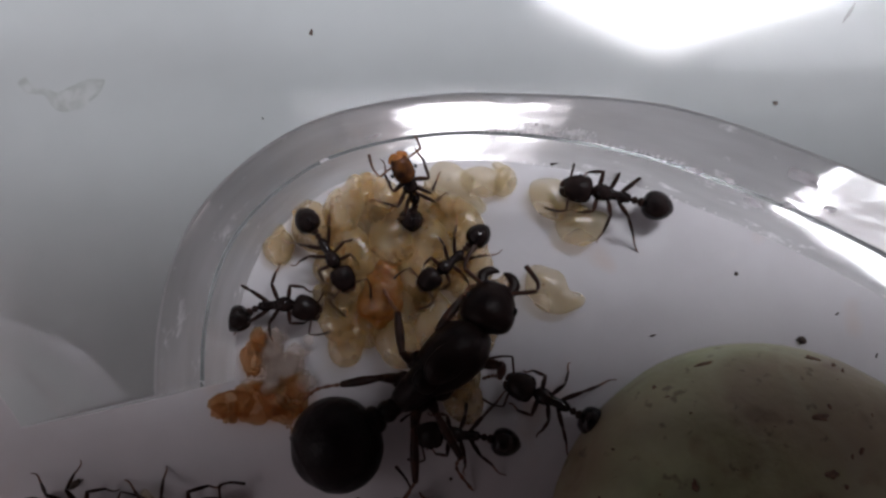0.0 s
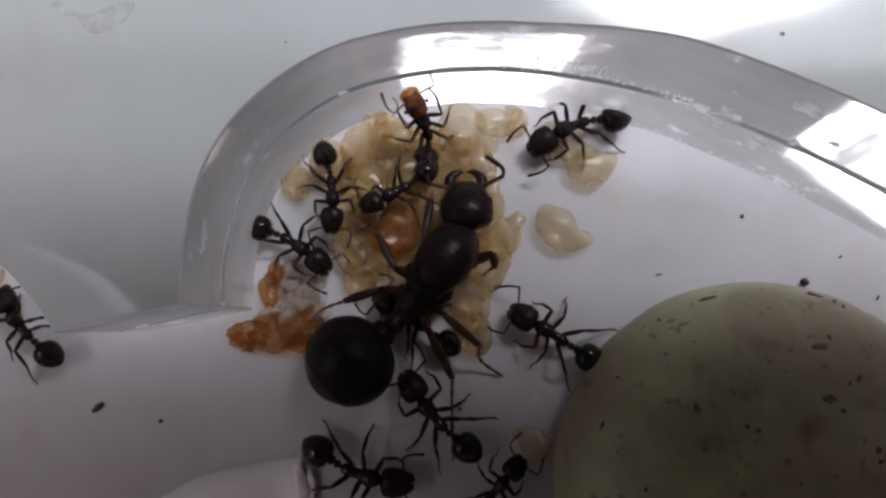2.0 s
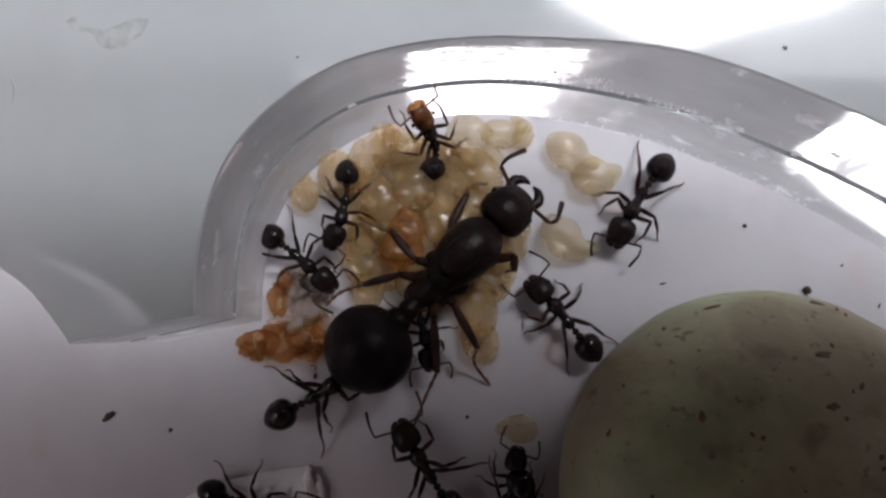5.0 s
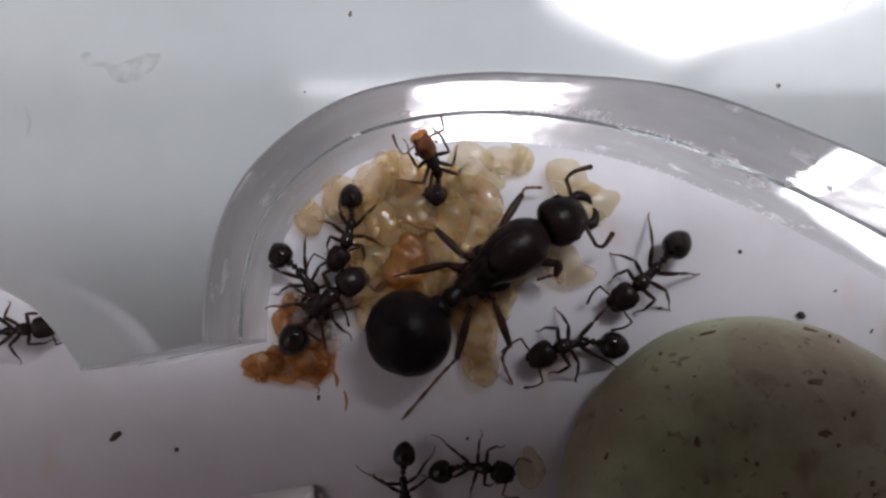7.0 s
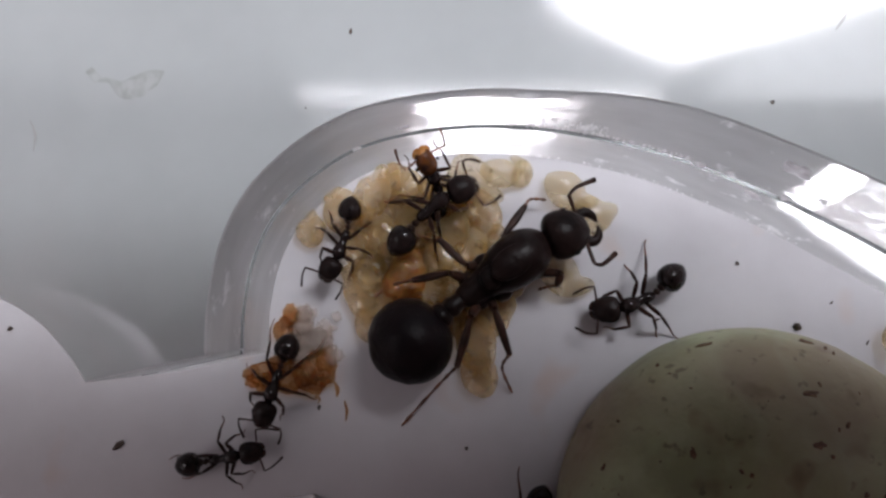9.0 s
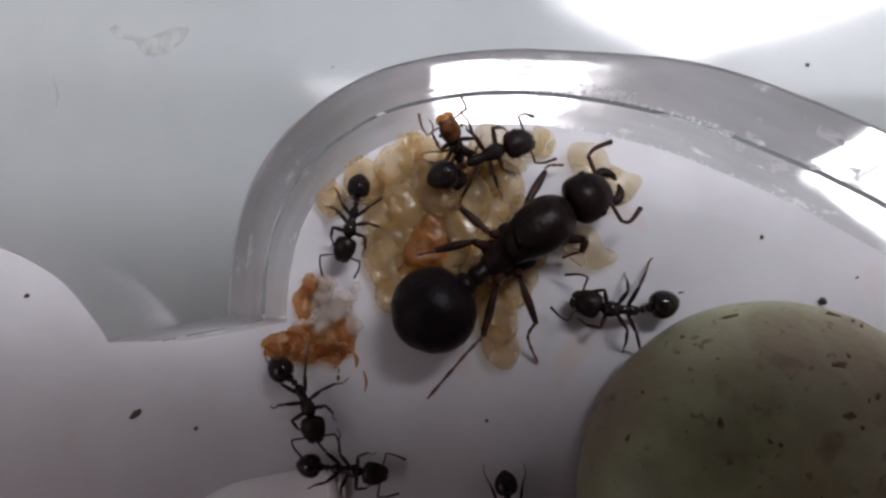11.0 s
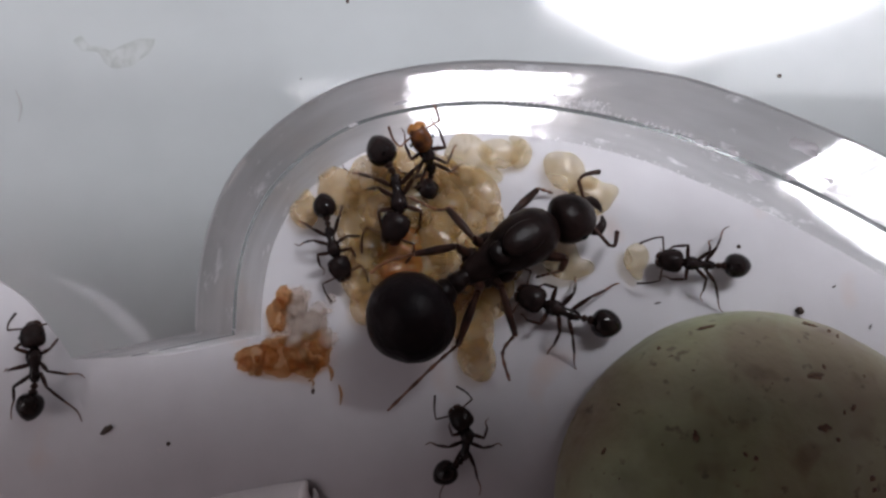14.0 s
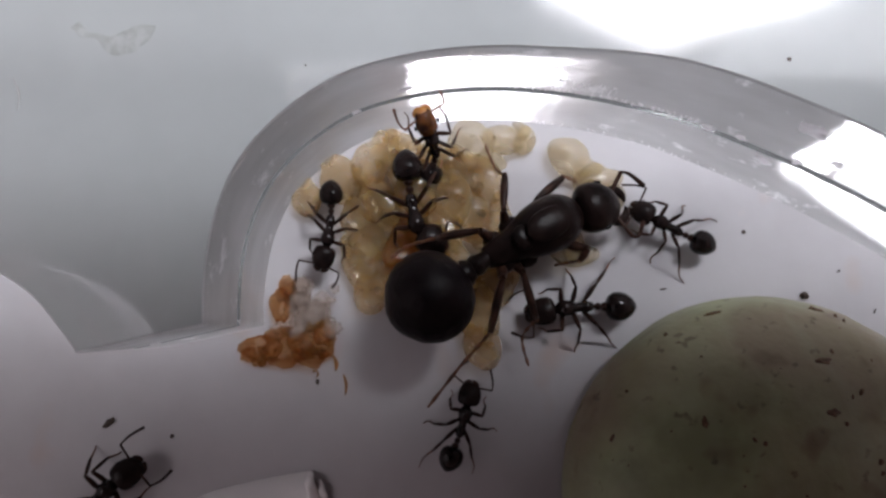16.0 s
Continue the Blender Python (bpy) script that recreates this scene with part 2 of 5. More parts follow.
wire(GRAPE, vein_coords, "Object", veins, "Vector")
vein_range = node(GRAPE, "ShaderNodeMapRange", **{"From Min": 0.8, "From Max": 1.0, "To Min": 0.0, "To Max": 0.16})
wire(GRAPE, veins, "Fac", vein_range, "Value")
vein_mix = GRAPE.node_tree.nodes.new("ShaderNodeMix")
vein_mix.data_type = "RGBA"
GRAPE.node_tree.links.new(GRAPE.node_tree.nodes["Principled BSDF"].inputs["Base Color"].links[0].from_socket, vein_mix.inputs[6])
vein_mix.inputs[7].default_value = (0.36, 0.38, 0.26, 1)
wire(GRAPE, vein_range, "Result", vein_mix, "Factor")
GRAPE.node_tree.links.new(vein_mix.outputs[2], GRAPE.node_tree.nodes["Principled BSDF"].inputs["Base Color"])
spots(GRAPE, 420, (0.15, 0.095, 0.06), 0.59, 0.12, 0.55)
spots(GRAPE, 1300, (0.1, 0.07, 0.05), 0.64, 0.08, 0.6)
SCAR = mottle(material("brown_skin_scar", (0.1, 0.05, 0.03), 0.7), 2500, (0.07, 0.038, 0.025), (0.2, 0.12, 0.07), bump=0.5, bump_scale=5000, distance=0.0001)
SPECK = mottle(material("dark_debris", (0.05, 0.035, 0.03), 0.7), 3000, (0.03, 0.02, 0.02), (0.1, 0.07, 0.05), bump=0.5, bump_scale=5000, distance=0.0001)
FAINT_SPECK = sheer(mottle(material("faint_brown_speck", (0.2, 0.12, 0.09), 0.7), 3000, (0.15, 0.09, 0.07), (0.26, 0.16, 0.12)), 0.5, (0.9, 0.86, 0.83))
SCRATCH = sheer(mottle(material("pale_scratch", (0.85, 0.86, 0.87), 0.5), 900, (0.8, 0.81, 0.82), (0.9, 0.9, 0.9)), 0.55, (1.0, 1.0, 1.0))
PAPER = mottle(material("thin_white_film", (0.85, 0.82, 0.83), 0.3), 160, (0.82, 0.78, 0.8), (0.9, 0.88, 0.88), bump=0.3, bump_scale=700, distance=0.0003)
SMUDGE = sheer(mottle(material("dried_smear", (0.42, 0.38, 0.33), 0.7), 400, (0.34, 0.3, 0.25), (0.48, 0.44, 0.4)), 0.95, (1.0, 0.998, 0.994))
smudge_share = node(SMUDGE, "ShaderNodeMapRange", **{"From Min": 0.36, "From Max": 0.6, "To Min": 0.9, "To Max": 1.0})
smudge_coords = SMUDGE.node_tree.nodes.new("ShaderNodeTexCoord")
smudge_noise = node(SMUDGE, "ShaderNodeTexNoise", Scale=1500.0, Detail=5.0, Roughness=0.65)
wire(SMUDGE, smudge_coords, "Object", smudge_noise, "Vector")
wire(SMUDGE, smudge_noise, "Fac", smudge_share, "Value")
wire(SMUDGE, smudge_share, "Result", next(n for n in SMUDGE.node_tree.nodes if n.type == "MIX_SHADER"), "Fac")


# ---- mesh helpers ----
def finish(bm, name, mat, smooth=True):
    me = bpy.data.meshes.new(name)
    if smooth:
        for f in bm.faces:
            f.smooth = True
    bm.to_mesh(me)
    bm.free()
    me.materials.append(mat)
    return me


def part(name, bm, mat, parent, label="", smooth=True):
    ob = new(name, finish(bm, name, mat, smooth))
    ob.parent = parent
    return tagged(ob, label) if label else ob


def thing(name, bm, mat, label, category, group="", kind="", smooth=True):
    return tagged(new(name, finish(bm, name, mat, smooth)), label, category, group, kind)


def catmull(points, steps, closed=False):
    """A smooth curve through the points."""
    pts, out, n = [Vector(p) for p in points], [], len(points)
    for i in range(n if closed else n - 1):
        if closed:
            a, b, c, d = (pts[(i + k) % n] for k in (-1, 0, 1, 2))
        else:
            a, b, c, d = pts[max(i - 1, 0)], pts[i], pts[i + 1], pts[min(i + 2, n - 1)]
        for k in range(steps):
            t = k / steps
            out.append(0.5 * (2 * b + (c - a) * t + (2 * a - 5 * b + 4 * c - d) * t * t + (3 * b - a - 3 * c + d) * t ** 3))
    if not closed:
        out.append(pts[-1])
    return out


def tube(bm, points, radii, seg=8, flat=1.0, steps=4, caps=True):
    """A round tapered tube along a smooth curve; flat scales its height."""
    line = catmull([Vector((*p, r)) for p, r in zip(points, radii)], steps)
    rings = []
    for i, q in enumerate(line):
        here, r = q.to_3d(), max(q[3], 1e-6)
        way = (line[min(i + 1, len(line) - 1)].to_3d() - line[max(i - 1, 0)].to_3d()).normalized()
        side = way.cross(Vector((0, 0, 1)))
        side = side.normalized() if side.length > 1e-4 else Vector((0, 1, 0))
        up = side.cross(way).normalized()
        rings.append([bm.verts.new(here + (side * math.cos(a) + up * math.sin(a) * flat) * r) for a in (2 * math.pi * k / seg for k in range(seg))])
    for r0, r1 in zip(rings, rings[1:]):
        for k in range(seg):
            bm.faces.new((r0[k], r0[(k + 1) % seg], r1[(k + 1) % seg], r1[k]))
    if caps:
        bm.faces.new(rings[0])
        bm.faces.new(list(reversed(rings[-1])))
    return bm


def lathe(bm, profile, width=1.0, height=1.0, seg=24, steps=5, centre=(0, 0, 0), lift=None):
    """A body along x: profile of (x, radius); lift: the centre line's height at each profile point."""
    lift = lift or [0] * len(profile)
    line = catmull([(x, r, z) for (x, r), z in zip(profile, lift)], steps)
    c, rings = Vector(centre), []
    for q in line:
        r = max(q[1], 1e-7)
        rings.append([bm.verts.new(c + Vector((q[0], r * width * math.cos(a), q[2] + r * height * math.sin(a)))) for a in (2 * math.pi * k / seg for k in range(seg))])
    for r0, r1 in zip(rings, rings[1:]):
        for k in range(seg):
            bm.faces.new((r0[k], r1[k], r1[(k + 1) % seg], r0[(k + 1) % seg]))
    bm.faces.new(rings[0])
    bm.faces.new(list(reversed(rings[-1])))
    bmesh.ops.recalc_face_normals(bm, faces=bm.faces[:])
    return bm


def sized(bm, s):
    bmesh.ops.scale(bm, vec=(s, s, s), verts=bm.verts[:])
    return bm


def lump(radius, rough, seed, squash=(1, 1, 1), levels=3, scale=1.5):
    """An uneven lump, in millimetres."""
    bm = bmesh.new()
    bmesh.ops.create_icosphere(bm, subdivisions=levels, radius=1)
    off = Vector((seed * 3.1, seed * 1.7, seed * 0.9))
    for v in bm.verts:
        k = 1 + rough * noise.noise(v.co * scale + off) + 0.4 * rough * noise.noise(v.co * scale * 3 + off)
        v.co = Vector((v.co.x * squash[0], v.co.y * squash[1], v.co.z * squash[2])) * k * radius
    return bm


def box(bm, lo, hi):
    r = bmesh.ops.create_cube(bm, size=1)
    for v in r["verts"]:
        v.co = Vector([lo[k] + (hi[k] - lo[k]) * (v.co[k] + 0.5) for k in range(3)])
    return bm


def box_thing(name, lo, hi, mat, label, category, kind="structure"):
    return thing(name, box(bmesh.new(), lo, hi), mat, label, category, kind=kind, smooth=False)


# ---- room, never in view: closes the place round the nest ----
TABLE_Z = -0.014
table = tagged(new("table"), "grey matte table under the nest", "table", kind="structure")
bm = bmesh.new()
box(bm, (-0.5, -0.45, TABLE_Z - 0.03), (0.5, WIN_Y - 0.02, TABLE_Z))
part("tabletop", bm, TABLE, table, smooth=False)
for x in (-0.46, 0.42):
    for y in (-0.41, WIN_Y - 0.1):
        bm = bmesh.new()
        box(bm, (x, y, -0.35), (x + 0.04, y + 0.04, TABLE_Z - 0.03))
        part("leg", bm, TABLE, table, smooth=False)
box_thing("floor", (-ROOM, -ROOM, -0.4), (ROOM, WIN_Y, -0.35), WALL, "plain grey room floor", "floor")
box_thing("ceiling", (-ROOM, -ROOM, 1.75), (ROOM, WIN_Y, 1.8), BOUNCE_WHITE, "unseen white ceiling that adds bounced light", "ceiling")
box_thing("wall_south", (-ROOM, -ROOM - 0.1, -0.35), (ROOM, -ROOM, 1.75), WALL, "unseen wall, dark brownish-grey to limit bounced light", "wall")
bm = bmesh.new()
for lo, hi in (((-ROOM, -0.35), (WEST_FILL[0], 1.75)), ((WEST_FILL[1], -0.35), (WIN_Y, 1.75)), ((WEST_FILL[0], -0.35), (WEST_FILL[1], WEST_FILL[2])), ((WEST_FILL[0], WEST_FILL[3]), (WEST_FILL[1], 1.75))):
    box(bm, (-ROOM - 0.1, lo[0], lo[1]), (-ROOM, hi[0], hi[1]))
thing("wall_west", bm, BOUNCE_WHITE, "unseen pale warm-grey wall with an opening added for fill light", "wall", kind="structure", smooth=False)
box_thing("wall_east", (ROOM, -ROOM, -0.35), (ROOM + 0.1, WIN_Y, 1.75), WALL, "unseen wall, dark brownish-grey to limit bounced light", "wall")
bm = bmesh.new()
box(bm, (-ROOM, WIN_Y, -0.35), (WIN[0], WIN_Y + 0.06, 1.75))
box(bm, (WIN[1], WIN_Y, -0.35), (ROOM, WIN_Y + 0.06, 1.75))
box(bm, (WIN[0], WIN_Y, -0.35), (WIN[1], WIN_Y + 0.06, WIN[2]))
box(bm, (WIN[0], WIN_Y, WIN[3]), (WIN[1], WIN_Y + 0.06, 1.75))
thing("wall_north", bm, WALL, "unseen wall with a wide window opening, dark brownish-grey to limit bounced light", "wall", kind="structure", smooth=False)

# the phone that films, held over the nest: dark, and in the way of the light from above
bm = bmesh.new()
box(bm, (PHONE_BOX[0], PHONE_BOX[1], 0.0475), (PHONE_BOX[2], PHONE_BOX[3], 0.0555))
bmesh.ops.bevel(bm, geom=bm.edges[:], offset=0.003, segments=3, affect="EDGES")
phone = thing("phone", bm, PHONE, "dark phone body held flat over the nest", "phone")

# ---- nest: white floor, two clear plates glued together with the chamber cut through ----
CHAMBER = [(-46, -6), (-38, 2.5), (-30, 4.8), (-24, 4.4), (-20.2, 3.3), (-17.8, 2.0), (-16.3, 0.4), (-15.5, -0.7)]
ARCH = [(-10.15, 0.45), (-10.1, 3.0), (-9.6, 5.7), (-8.5, 8.0), (-6.6, 10.0), (-4.0, 11.6), (-0.8, 12.45), (2.6, 12.75), (6.0, 12.55), (9.5, 11.95), (13.0, 11.0),
        (16.4, 9.65), (19.7, 8.15), (22.8, 6.5), (26.6, 4.3), (33, 0.5), (40, -6)]
BACK = [(42, -20), (30, -34), (0, -40), (-30, -36), (-46, -22)]
outline = [p.to_2d() for p in catmull([(*p, 0) for p in CHAMBER], 6)] + [p.to_2d() for p in catmull([(*p, 0) for p in ARCH], 6)] + [Vector(p) for p in BACK]
PLATE = [(-62, -56), (58, -56), (58, 0.7), (33.2, 25.5), (-30.5, 25.5), (-62, -6)]
WALL_TOP, SEAM = 11.7, 5.8


def slab(bm, ring, z0, z1):
    """A closed upright band round a ring, with no lids."""
    lo = [bm.verts.new((p[0] * MM, p[1] * MM, z0 * MM)) for p in ring]
    hi = [bm.verts.new((p[0] * MM, p[1] * MM, z1 * MM)) for p in ring]
    for i in range(len(ring)):
        j = (i + 1) % len(ring)
        bm.faces.new((lo[i], lo[j], hi[j], hi[i]))
    return lo, hi


def lean(p):
    """The upper rim stands out a little on the wide side of the arch."""
    k = max(0.0, min(1.0, (p.x - 4) / 8)) * max(0.0, min(1.0, (32 - p.x) / 6))
    return Vector((p.x + 0.12 * k, p.y + 0.5 * k * k * (3 - 2 * k)))


def notch(p, i, ring, depth):
    """A point pushed into the wall by depth."""
    way = (ring[(i + 1) % len(ring)] - ring[i - 1]).normalized()
    return p + Vector((-way.y, way.x)) * depth


bm = bmesh.new()
levels = [(0.02, 0, outline), (SEAM - 0.32, 0, outline), (SEAM - 0.2, 0.25, outline), (SEAM + 0.2, 0.25, outline), (SEAM + 0.32, 0, outline),
          (WALL_TOP - 0.1, 0, [lean(p) for p in outline]), (WALL_TOP, 0.07, [lean(p) for p in outline])]
rings = [[bm.verts.new((*(notch(p, i, r, d) * MM), z * MM)) for i, p in enumerate(r)] for z, d, r in levels]
for r0, r1 in zip(rings, rings[1:]):
    for i in range(len(r0)):
        j = (i + 1) % len(r0)
        bm.faces.new((r0[i], r0[j], r1[j], r1[i]))
for r in rings:
    for i in range(len(r)):
        bm.edges.get((r[i], r[(i + 1) % len(r)])).smooth = False
c, d = slab(bm, PLATE, 0.02, WALL_TOP)
for inner, outer in ((rings[0], c), (rings[-1], d)):
    edges = [bm.edges.get((r[i], r[(i + 1) % len(r)])) for r in (inner, outer) for i in range(len(r))]
    bmesh.ops.triangle_fill(bm, use_beauty=True, use_dissolve=False, edges=edges)
bmesh.ops.recalc_face_normals(bm, faces=bm.faces[:])
nest_plate = thing("nest_plate", bm, CLEAR, "thick clear acrylic nest plate with a scalloped chamber cut through", "nest plate", smooth=False)
nest_plate.visible_shadow = False
nest_plate.data.materials.append(CLEAR_TOP)
nest_plate.data.materials.append(CLEAR_WALL)
nest_plate.data.materials.append(POLISHED_WALL)
nest_plate.data.materials.append(SEAM_GLUE)
nest_plate.data.materials.append(RIM)
nest_plate.data.materials.append(SIDE)
for f in nest_plate.data.polygons:
    if f.normal.z > 0.98:
        f.material_index = 1
    elif abs(f.normal.z) < 0.9 and len(f.vertices) == 4 and all(abs(nest_plate.data.vertices[i].co.x) < 0.047 and nest_plate.data.vertices[i].co.y < 0.02 for i in f.vertices):
        f.material_index = 2 if f.center.x > -0.0152 else 3
        f.use_smooth = abs(f.normal.z) < 0.15
        if abs(f.center.z - SEAM * MM) < 0.3 * MM:
            f.material_index = 4
        elif f.center.z > (WALL_TOP - 0.1) * MM:
            f.material_index, f.use_smooth = 5, True
    elif abs(f.normal.z) < 0.1:
        f.material_index = 6

for x, y in ((-56, -50), (52, -50), (52, -8), (-56, -12)):
    bm = lathe(bmesh.new(), [(-14.0, 2.6), (-13.6, 3.0), (-0.6, 3.4), (-0.02, 3.2)], 1.0, 1.0, 16, 2)
    bmesh.ops.rotate(bm, cent=(0, 0, 0), matrix=Matrix.Rotation(radians(-90), 3, "Y"), verts=bm.verts[:])
    bmesh.ops.translate(bm, vec=(x, y, 0), verts=bm.verts[:])
    part("rubber_foot", sized(bm, MM), PHONE, nest_plate, "black rubber foot")

bm = bmesh.new()
lo, hi = slab(bm, outline, -3.0, 0.0)
bm.faces.new(hi)
bm.faces.new(list(reversed(lo)))
bmesh.ops.recalc_face_normals(bm, faces=bm.faces[:])
bmesh.ops.triangulate(bm, faces=[f for f in bm.faces if len(f.verts) > 4])
thing("nest_floor", bm, PLASTER, "glossy white nest floor, dusty, with faint brown stains", "nest floor", kind="structure", smooth=False)


# ---- ants ----
WORKER_LEGS = {  # coxa, knee, ankle, foot on the left side, in millimetres of a worker of size one
    "front": ((0.5, 0.18, -0.2), (0.6, 0.92, 0.34), (1.1, 0.98, -0.5), (1.6, 0.92, -1.2)),
    "mid": ((0.02, 0.2, -0.22), (-0.22, 0.92, 0.38), (-0.3, 1.5, -0.5), (-0.4, 2.1, -1.22)),
    "hind": ((-0.45, 0.18, -0.22), (-1.15, 0.68, 0.42), (-1.9, 1.0, -0.45), (-2.95, 1.35, -1.22)),
}
QUEEN_LEGS = [
    ((0.95, 1.0, -1.1), (0.85, 1.5, 0.0), (2.8, 2.2, -0.4), (3.6, 2.5, -1.9), (4.4, 2.0, -2.3)),
    ((-1.0, 0.8, -1.2), (-1.8, 1.4, 0.3), (-2.1, 3.4, -0.1), (-2.5, 3.9, -1.0), (-3.3, 5.2, -1.4)),
    ((-1.9, 0.6, -1.2), (-2.8, 1.5, 0.5), (-4.6, 2.4, -0.4), (-5.9, 3.0, -1.6), (-6.9, 3.0, -2.0)),
    ((1.2, -1.0, -1.1), (2.2, -2.0, -0.2), (1.7, -2.4, -0.7), (1.5, -2.2, -2.0), (1.0, -2.0, -2.6)),
    ((-1.6, -0.6, -1.2), (-1.9, -1.5, 0.1), (-2.6, -3.9, -0.4), (-3.3, -4.4, -2.0), (-3.6, -5.9, -3.0)),
    ((-2.1, -0.5, -1.2), (-3.2, -1.1, 0.5), (-5.3, -2.8, -0.3), (-6.8, -3.1, -1.6), (-9.8, -3.8, -3.0)),
]


def make_leg(ant, name, pts, radii, s, mat, tarsus):
    """A leg that turns about its hip, with a thin tarsus of its own."""
    hip = Vector(pts[0])
    p = [Vector(q) - hip for q in pts]
    bm = bmesh.new()
    mid = [p[0].lerp(p[1], 0.5), p[1].lerp(p[2], 0.5)]
    tube(bm, [p[0], mid[0], p[1]], (radii[0] * 0.8, radii[0] * 1.15, radii[0] * 0.7), 8, steps=3)
    tube(bm, [p[1], mid[1], p[2]], (radii[0] * 0.6, radii[1] * 1.2, radii[1] * 0.8), 8, steps=3)
    leg = part(name, sized(bm, s * MM), mat, ant)
    leg.location = hip * s * MM
    bm = bmesh.new()
    foot = list(p[2:])
    if len(foot) == 2:
        bow = (foot[1] - foot[0]).cross(Vector((0, 0, 1))).normalized() * (0.13 if hip.y > 0 else -0.13)
        foot.insert(1, foot[0].lerp(foot[1], 0.55) + bow - Vector((0, 0, 0.08)))
    if radii[2] > 0.05:  # the queen's tarsi show their joints
        line = catmull([tuple(q) for q in foot], 8)
        tube(bm, [tuple(q) for q in line], [radii[1] * 0.8] + [radii[2] * (1.3 if i % 3 == 1 else 0.85) for i in range(len(line) - 2)] + [radii[2] * 0.7], 7, steps=2)
    else:
        tube(bm, foot, [radii[1] * 0.8] + [radii[2]] * (len(foot) - 2) + [radii[2] * 0.7], 6, steps=5)
    part("tarsus", sized(bm, s * MM), tarsus, leg, "thin reddish-brown tarsus")
    return leg


def make_antenna(head, pts, r, s, side, mat):
    bm = bmesh.new()
    p = [Vector((q[0], q[1] * side, q[2])) for q in pts]
    root = p[0].copy()
    p = [q - root for q in p]
    tube(bm, [p[0], p[0].lerp(p[1], 0.5), p[1]], (r * 0.8, r, r), 6, steps=2)
    tube(bm, p[1:], [r * 0.8] + [r] * (len(p) - 3) + [r * 1.35], 6, steps=4)
    ob = part("antenna", sized(bm, s * MM), mat, head)
    ob.location = root * s * MM
    return ob


def ball(centre, radius, squash=(1, 1, 1)):
    bm = bmesh.new()
    bmesh.ops.create_icosphere(bm, subdivisions=2, radius=1)
    for v in bm.verts:
        v.co = Vector([centre[k] + v.co[k] * radius * squash[k] for k in range(3)])
    return bm


def make_worker(s, seed, label, callow=False, head_size=1.0):
    rnd = random.Random(seed)
    head_mat, jaw_mat = (RED_CHITIN, AMBER) if callow else (CHITIN_HEAD, LIMB)
    ant = tagged(new("worker_ant"), label, "ant", "worker ants")
    bm = lathe(bmesh.new(), [(-0.92, 0.05), (-0.86, 0.18), (-0.6, 0.25), (-0.32, 0.22), (-0.1, 0.23), (0.15, 0.33), (0.42, 0.38), (0.66, 0.31), (0.8, 0.17), (0.86, 0.08)], 1.0, 1.02, 20, 4,
               lift=[-0.06, -0.03, 0.02, 0.03, 0.05, 0.1, 0.12, 0.07, 0.02, 0.0])
    part("mesosoma", sized(bm, s * MM), CHITIN, ant)
    # head, turning about the neck
    bm = lathe(bmesh.new(), [(0.0, 0.1), (0.06, 0.38), (0.2, 0.56), (0.5, 0.62), (0.85, 0.58), (1.1, 0.47), (1.24, 0.3), (1.28, 0.06)], 0.8 if callow else 1.0, 0.8, 24, 4,
               lift=[0, 0.02, 0.05, 0.06, 0.02, -0.04, -0.08, -0.1])
    head = part("head", sized(bm, s * head_size * MM), head_mat, ant, "dark red-brown head with an amber front" if callow else "")
    head.location = Vector((0.8, 0, 0.02)) * s * MM
    if callow:
        bm = lathe(bmesh.new(), [(1.02, 0.2), (1.14, 0.34), (1.26, 0.26), (1.34, 0.06)], 0.86, 0.72, 16, 3, lift=[-0.02, -0.03, -0.07, -0.1])
        part("clypeus", sized(bm, s * head_size * MM), AMBER, head, "amber front of the head")
    for side in (1, -1):
        part("eye", sized(ball((0.62, 0.56 * side, 0.2), 0.11, (1, 0.6, 1)), s * head_size * MM), EYE, head)
        bm = tube(bmesh.new(), [(1.0, 0.3 * side, -0.14), (1.16, 0.26 * side, -0.18), (1.3, 0.14 * side, -0.2), (1.36, 0.02 * side, -0.2)], (0.16, 0.18, 0.13, 0.05), 8, 0.7, 3)
        part("mandible", sized(bm, s * head_size * MM), jaw_mat, head)
        a, b = rnd.uniform(-0.25, 0.3), rnd.uniform(-0.3, 0.3)
        pts = [(1.05, 0.22, 0.08), (1.1 + a * 0.8, 1.08 + a * 0.2, 0.25), (1.5 + a, 1.1 + b * 0.4, 0.0), (2.0 + a * 1.3, 0.92 + b, -0.45)]
        make_antenna(head, pts, 0.052, s * head_size, side, TARSUS if callow else LIMB)
    # waist and gaster, turning about the back of the mesosoma
    bm = lathe(bmesh.new(), [(-2.0, 0.02), (-1.95, 0.16), (-1.75, 0.42), (-1.4, 0.62), (-1.0, 0.64), (-0.72, 0.48), (-0.6, 0.22), (-0.56, 0.08)], 1.0, 0.96, 24, 5,
               lift=[-0.06, -0.05, -0.03, 0, 0.02, 0.02, 0.0, 0.0])
    gaster = part("gaster", sized(bm, s * MM), CHITIN, ant, "glossy round black gaster")
    gaster.location = Vector((-0.85, 0, -0.05)) * s * MM
    bm = lathe(bmesh.new(), [(-0.4, 0.07), (-0.32, 0.16), (-0.2, 0.17), (-0.1, 0.09), (0.06, 0.08)], 1.0, 1.25, 12, 3)
    part("petiole", sized(bm, s * MM), LIMB, gaster)
    bm = lathe(bmesh.new(), [(-0.66, 0.1), (-0.58, 0.2), (-0.48, 0.2), (-0.38, 0.08)], 1.0, 1.1, 12, 3)
    part("postpetiole", sized(bm, s * MM), LIMB, gaster)
